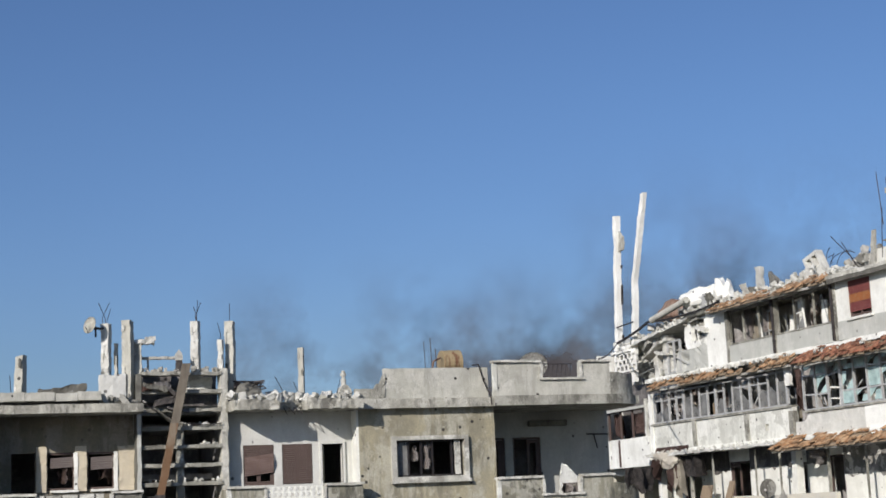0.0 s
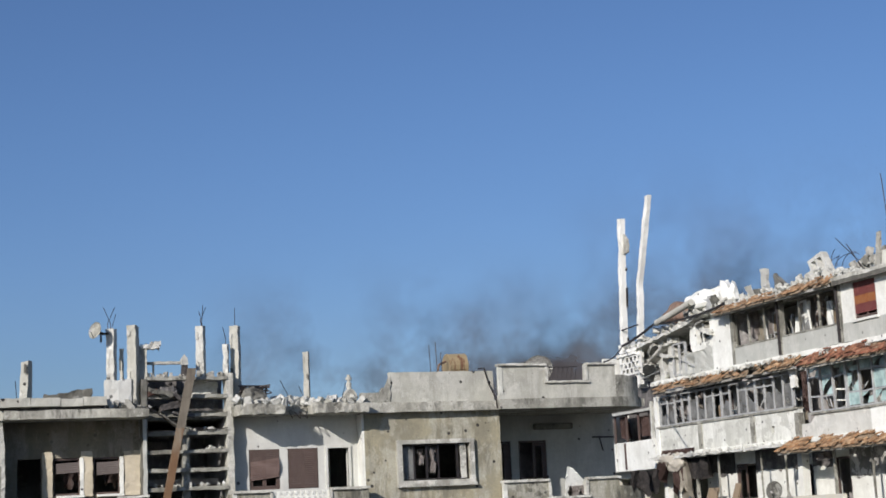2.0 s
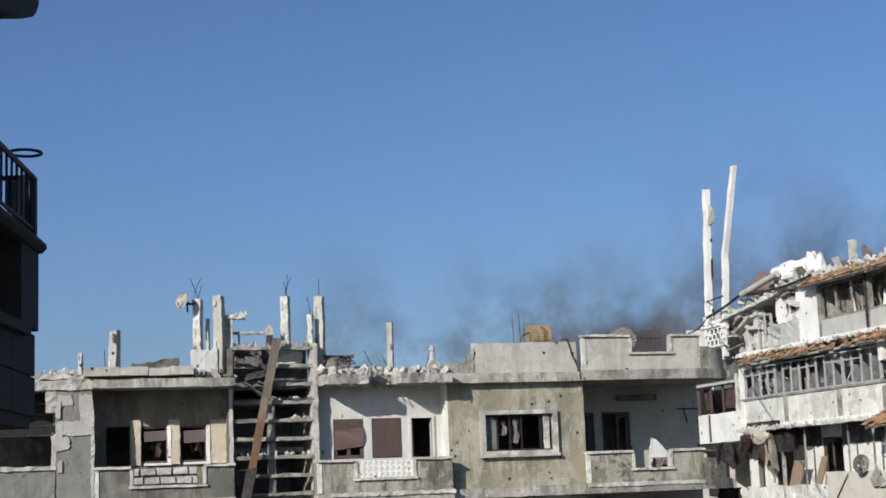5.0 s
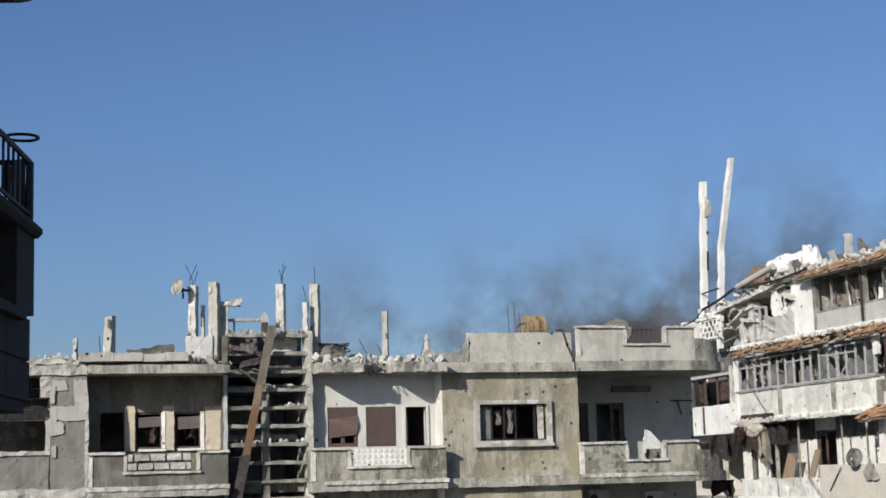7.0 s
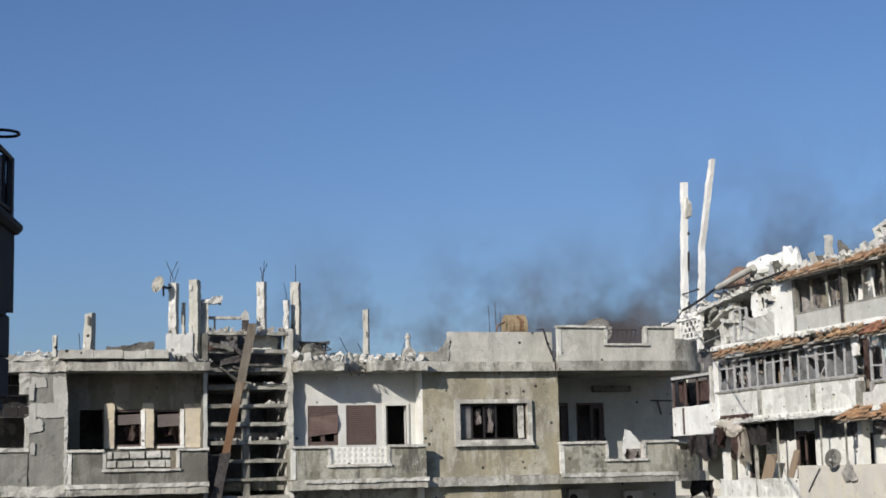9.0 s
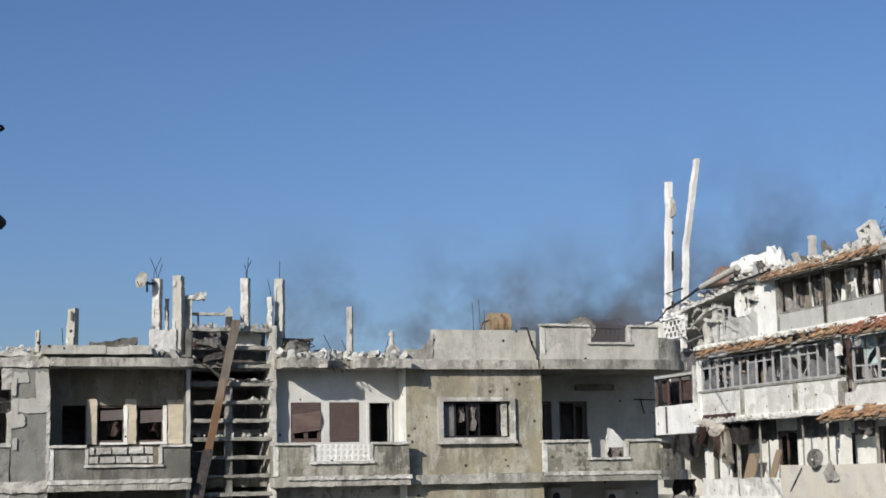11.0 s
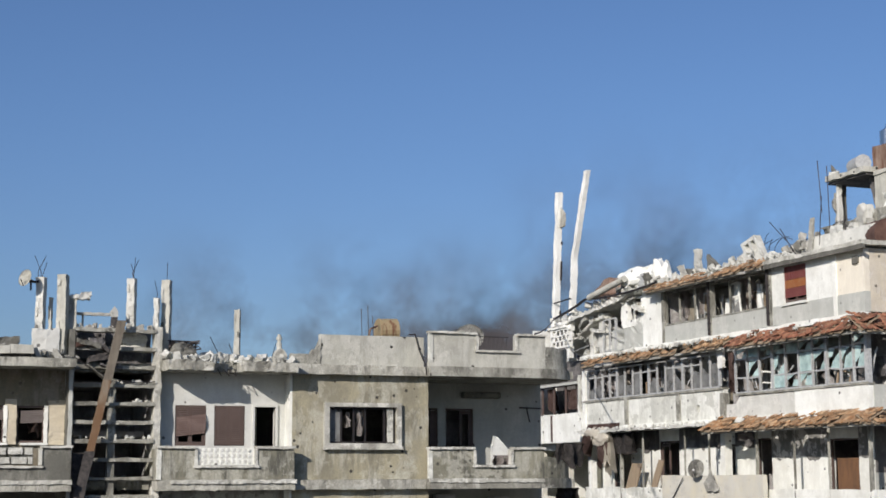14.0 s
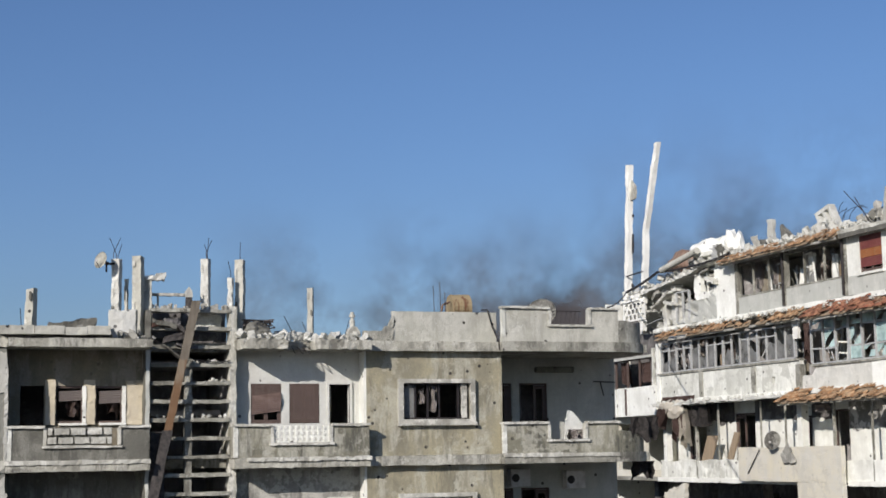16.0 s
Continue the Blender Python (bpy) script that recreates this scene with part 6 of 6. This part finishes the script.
def loose_screen(a, z, w, h, d, tilt, yaw, mat):
    """A glazed screen blown out of its frame, standing askew in the balcony."""
    t = thing("glazed_screen", "blown-out glazed screen standing askew in the balcony", "screen", "loose screens in the balconies")
    M = lambda p, e, q: east(a + p + tilt * q, d + e + yaw * p, z + q - tilt * p)
    part("frame", wall(M, 0, w, 0, h, 0, 0.04, [(0.045, w - 0.045, 0.05, h * 0.55), (0.045, w - 0.045, h * 0.55 + 0.04, h - 0.05)]), mat, t)
    bm = bmesh.new()
    v = [bm.verts.new(M(p, e, q)) for e in (0.015, 0.022) for p, q in ((0.045, 0.05), (w - 0.045, 0.05), (w * 0.6, h * 0.3), (0.045, h * 0.42))]
    bm.faces.new(v[:4])
    bm.faces.new(v[4:])
    for k in range(4):
        bm.faces.new([v[k], v[(k + 1) % 4], v[4 + (k + 1) % 4], v[4 + k]])
    part("pane", bm, DUSTY, t, "broken pane")


rng = random.Random(52)
for k in range(22):
    a, z = ((rng.uniform(42.6, 48.4), 11.62), (rng.uniform(45.8, 54.4), 8.78), (rng.uniform(42.6, 48.4), 12.25), (rng.uniform(38.0, 44.0), 9.3))[k % 4]
    loose_screen(a, z, rng.uniform(0.35, 0.6), rng.uniform(0.8, 1.15) if k % 4 > 1 else rng.uniform(1.3, 1.7), rng.uniform(0.2, 0.8), rng.uniform(-0.3, 0.3), rng.uniform(-0.5, 0.5), (WHITE, ALU, JAMB, BOARD, SMOOTHW)[k % 5])

# ---- cables ----
for p, q, dr, r in ((west(19.48, 0.6, 10.93), east(57.55, -0.34, 13.27), 0.12, 0.026), (east(57.55, -0.34, 13.27), east(54.67, -0.36, 13.78), 0.05, 0.055), (east(54.67, -0.36, 13.78), east(49.0, -0.4, 13.8), 0.12, 0.045)):
    cb = thing("overhead_cable", "slack dark cable strung between the blocks", "cable")
    part("wire", line(sag(p, q, dr), r, 5), DARKMETAL, cb)

scar = wp("shell_scar", worn(east, 37.72, 37.98, -0.05, 0.02, 13.06, 13.26, 0.06, 0.04, 0, 3.0), DARKREND, "dark shell scar")

# ---- the shaded stone house beside the camera ----
near = thing("stone_house", "stone-clad house in shade with an iron balcony railing", "building")
TURN = radians(12.9)


def side(a, d, z):
    """Along the shaded front: a back towards the camera, d into the house."""
    c = Vector((0.39, 11.98)) - a * Vector((math.sin(TURN), math.cos(TURN))) - d * Vector((math.cos(TURN), -math.sin(TURN)))
    return (c.x, c.y, EYE + z)


def npart(name, bm, mat, label="", parent=None):
    return part(name, bm, mat, parent or near, label)


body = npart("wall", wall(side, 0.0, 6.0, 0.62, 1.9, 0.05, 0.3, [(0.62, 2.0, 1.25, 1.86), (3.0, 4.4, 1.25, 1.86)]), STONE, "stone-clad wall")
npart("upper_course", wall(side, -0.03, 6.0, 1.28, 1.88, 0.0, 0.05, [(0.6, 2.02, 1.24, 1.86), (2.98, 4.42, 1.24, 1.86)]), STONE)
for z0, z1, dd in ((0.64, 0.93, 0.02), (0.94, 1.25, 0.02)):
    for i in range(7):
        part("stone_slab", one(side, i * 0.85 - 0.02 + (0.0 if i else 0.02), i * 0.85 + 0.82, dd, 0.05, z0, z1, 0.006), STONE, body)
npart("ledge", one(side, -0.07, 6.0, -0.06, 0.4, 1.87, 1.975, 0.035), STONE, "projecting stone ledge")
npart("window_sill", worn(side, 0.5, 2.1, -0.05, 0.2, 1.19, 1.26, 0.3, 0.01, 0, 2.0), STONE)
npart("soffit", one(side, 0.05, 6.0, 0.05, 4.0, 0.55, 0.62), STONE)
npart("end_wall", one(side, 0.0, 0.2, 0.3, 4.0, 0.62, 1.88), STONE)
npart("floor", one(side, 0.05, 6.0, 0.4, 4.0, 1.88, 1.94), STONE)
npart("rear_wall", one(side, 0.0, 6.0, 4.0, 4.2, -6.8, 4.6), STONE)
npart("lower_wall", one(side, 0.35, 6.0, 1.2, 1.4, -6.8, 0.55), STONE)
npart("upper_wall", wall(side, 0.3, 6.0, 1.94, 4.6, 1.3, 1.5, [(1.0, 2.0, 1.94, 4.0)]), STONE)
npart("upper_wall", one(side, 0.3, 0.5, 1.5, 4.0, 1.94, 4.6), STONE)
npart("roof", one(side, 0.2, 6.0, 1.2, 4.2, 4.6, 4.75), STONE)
rail = npart("railing", line([side(a, 0.03, 2.45) for a in (0.02, 6.0)], 0.022), DARKMETAL, "black iron balcony railing")
part("lower_rail", line([side(0.02, 0.03, 2.05), side(6.0, 0.03, 2.05)], 0.015), DARKMETAL, rail)
part("corner_post", line([side(0.02, 0.03, 1.95), side(0.02, 0.03, 2.45)], 0.03), DARKMETAL, rail)
for i in range(34):
    part("baluster", line([side(0.1 + 0.17 * i, 0.03, 2.05), side(0.1 + 0.17 * i, 0.03, 2.45)], 0.011, 5), DARKMETAL, rail)
for i in range(14):
    part("end_baluster", line([side(0.02, 0.03 + 0.09 * i, 2.0), side(0.02, 0.03 + 0.09 * i, 2.45)], 0.011, 5), DARKMETAL, rail)
part("end_rail", line([side(0.02, 0.03, 2.45), side(0.02, 1.3, 2.45)], 0.022), DARKMETAL, rail)
part("infill_panel", worn(side, 0.03, 0.55, 0.06, 0.075, 1.98, 2.36, 0.1, 0.01, 0, 3.0, top=lambda a: 2.5 - 0.35 * a), DARKMETAL, rail, "dark sheet behind the bars")
c = Vector(side(0.12, 0.07, 2.62))
part("pot_ring", line([c + Vector((0.12 * math.cos(t), 0.12 * math.sin(t), 0)) for t in [2 * math.pi * i / 20 for i in range(21)]], 0.012, 6), DARKMETAL, rail, "empty iron flower-pot ring")

bm = bmesh.new()
prof = [(-0.05, 4.6), (-0.05, 3.92), (-0.02, 3.82), (0.06, 3.74), (0.2, 3.66), (0.6, 3.52), (1.6, 3.3), (1.6, 4.6)]
for d in (0.0, 1.2):
    bm.faces.new([bm.verts.new(side(a, d, z)) for a, z in prof])
bm.verts.ensure_lookup_table()
for i in range(len(prof)):
    j = (i + 1) % len(prof)
    bm.faces.new([bm.verts[i], bm.verts[j], bm.verts[j + len(prof)], bm.verts[i + len(prof)]])
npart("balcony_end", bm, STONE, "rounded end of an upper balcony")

# ---- smoke far behind ----
def smoke_material(name, density, scale, shift, lo=0.40, hi=0.72, ends=((0, 0.0, 0.3), (0, 1.0, 0.65), (2, 1.0, 0.1))):
    m, nt, bsdf = nodes_of(name)
    tcn = nt.nodes.new("ShaderNodeTexCoord")
    tr = nt.nodes.new("ShaderNodeBsdfTransparent")
    mx = nt.nodes.new("ShaderNodeMixShader")
    mp = nt.nodes.new("ShaderNodeMapping")
    mp.inputs["Location"].default_value = (shift, 0, 0)
    nt.links.new(tcn.outputs["Object"], mp.inputs[0])
    n = ramp(nt, noise_tex(nt, mp.outputs[0], scale, 6, 0.55), lo, hi)
    sep = nt.nodes.new("ShaderNodeSeparateXYZ")
    nt.links.new(tcn.outputs["Generated"], sep.inputs[0])
    fac = n
    for out, start, full in ends:
        r = ramp(nt, sep.outputs[out], start, full)
        r.node.interpolation_type = "SMOOTHERSTEP"
        mul = nt.nodes.new("ShaderNodeMath")
        mul.operation = "MULTIPLY"
        nt.links.new(fac, mul.inputs[0])
        nt.links.new(r, mul.inputs[1])
        fac = mul.outputs[0]
    dens = nt.nodes.new("ShaderNodeMath")
    dens.operation = "MULTIPLY"
    dens.inputs[1].default_value = density
    nt.links.new(fac, dens.inputs[0])
    bsdf.inputs["Base Color"].default_value = (0.06, 0.057, 0.058, 1)
    bsdf.inputs["Roughness"].default_value = 1.0
    bsdf.inputs["Specular IOR Level"].default_value = 0.0
    nt.links.new(dens.outputs[0], mx.inputs[0])
    nt.links.new(tr.outputs[0], mx.inputs[1])
    nt.links.new(bsdf.outputs[0], mx.inputs[2])
    nt.links.new(mx.outputs[0], nt.nodes["Material Output"].inputs[0])
    return m


def smoke(az0, az1, el0, el1, dist, density, scale, shift, label="thin dark smoke drifting behind the roofs", **looks):
    bm = bmesh.new()
    na, nz = 40, 14
    g = []
    for i in range(na + 1):
        az = radians(az0 + (az1 - az0) * i / na)
        col = []
        for j in range(nz + 1):
            el = radians(el0 + (el1 - el0) * j / nz)
            r = dist * (1 + 0.03 * noise.noise(Vector((i * 0.3, j * 0.4, shift))))
            col.append(bm.verts.new((r * math.sin(az), r * math.cos(az), EYE + r * math.tan(el))))
        g.append(col)
    for i in range(na):
        for j in range(nz):
            bm.faces.new([g[i][j], g[i + 1][j], g[i + 1][j + 1], g[i][j + 1]])
    ob = part("smoke_cloud", bm, smoke_material("drifting_smoke", density, scale, shift, **looks), smooth=True)
    ob.visible_shadow = False
    return tagged(ob, label, "smoke", kind="stuff")


smoke(9, 34, 1, 10.5, 300, 1.9, 0.04, 3.0)
smoke(15, 31, 1, 9.0, 340, 2.2, 0.055, 40.0)
smoke(23, 42, 1, 14.0, 380, 1.15, 0.035, 75.0)
smoke(-25, 65, -0.3, 17.0, 420, 0.2, 0.008, 120.0, "thin grey haze lying low over the town", lo=0.1, hi=0.75, ends=((2, 1.0, 0.0),))
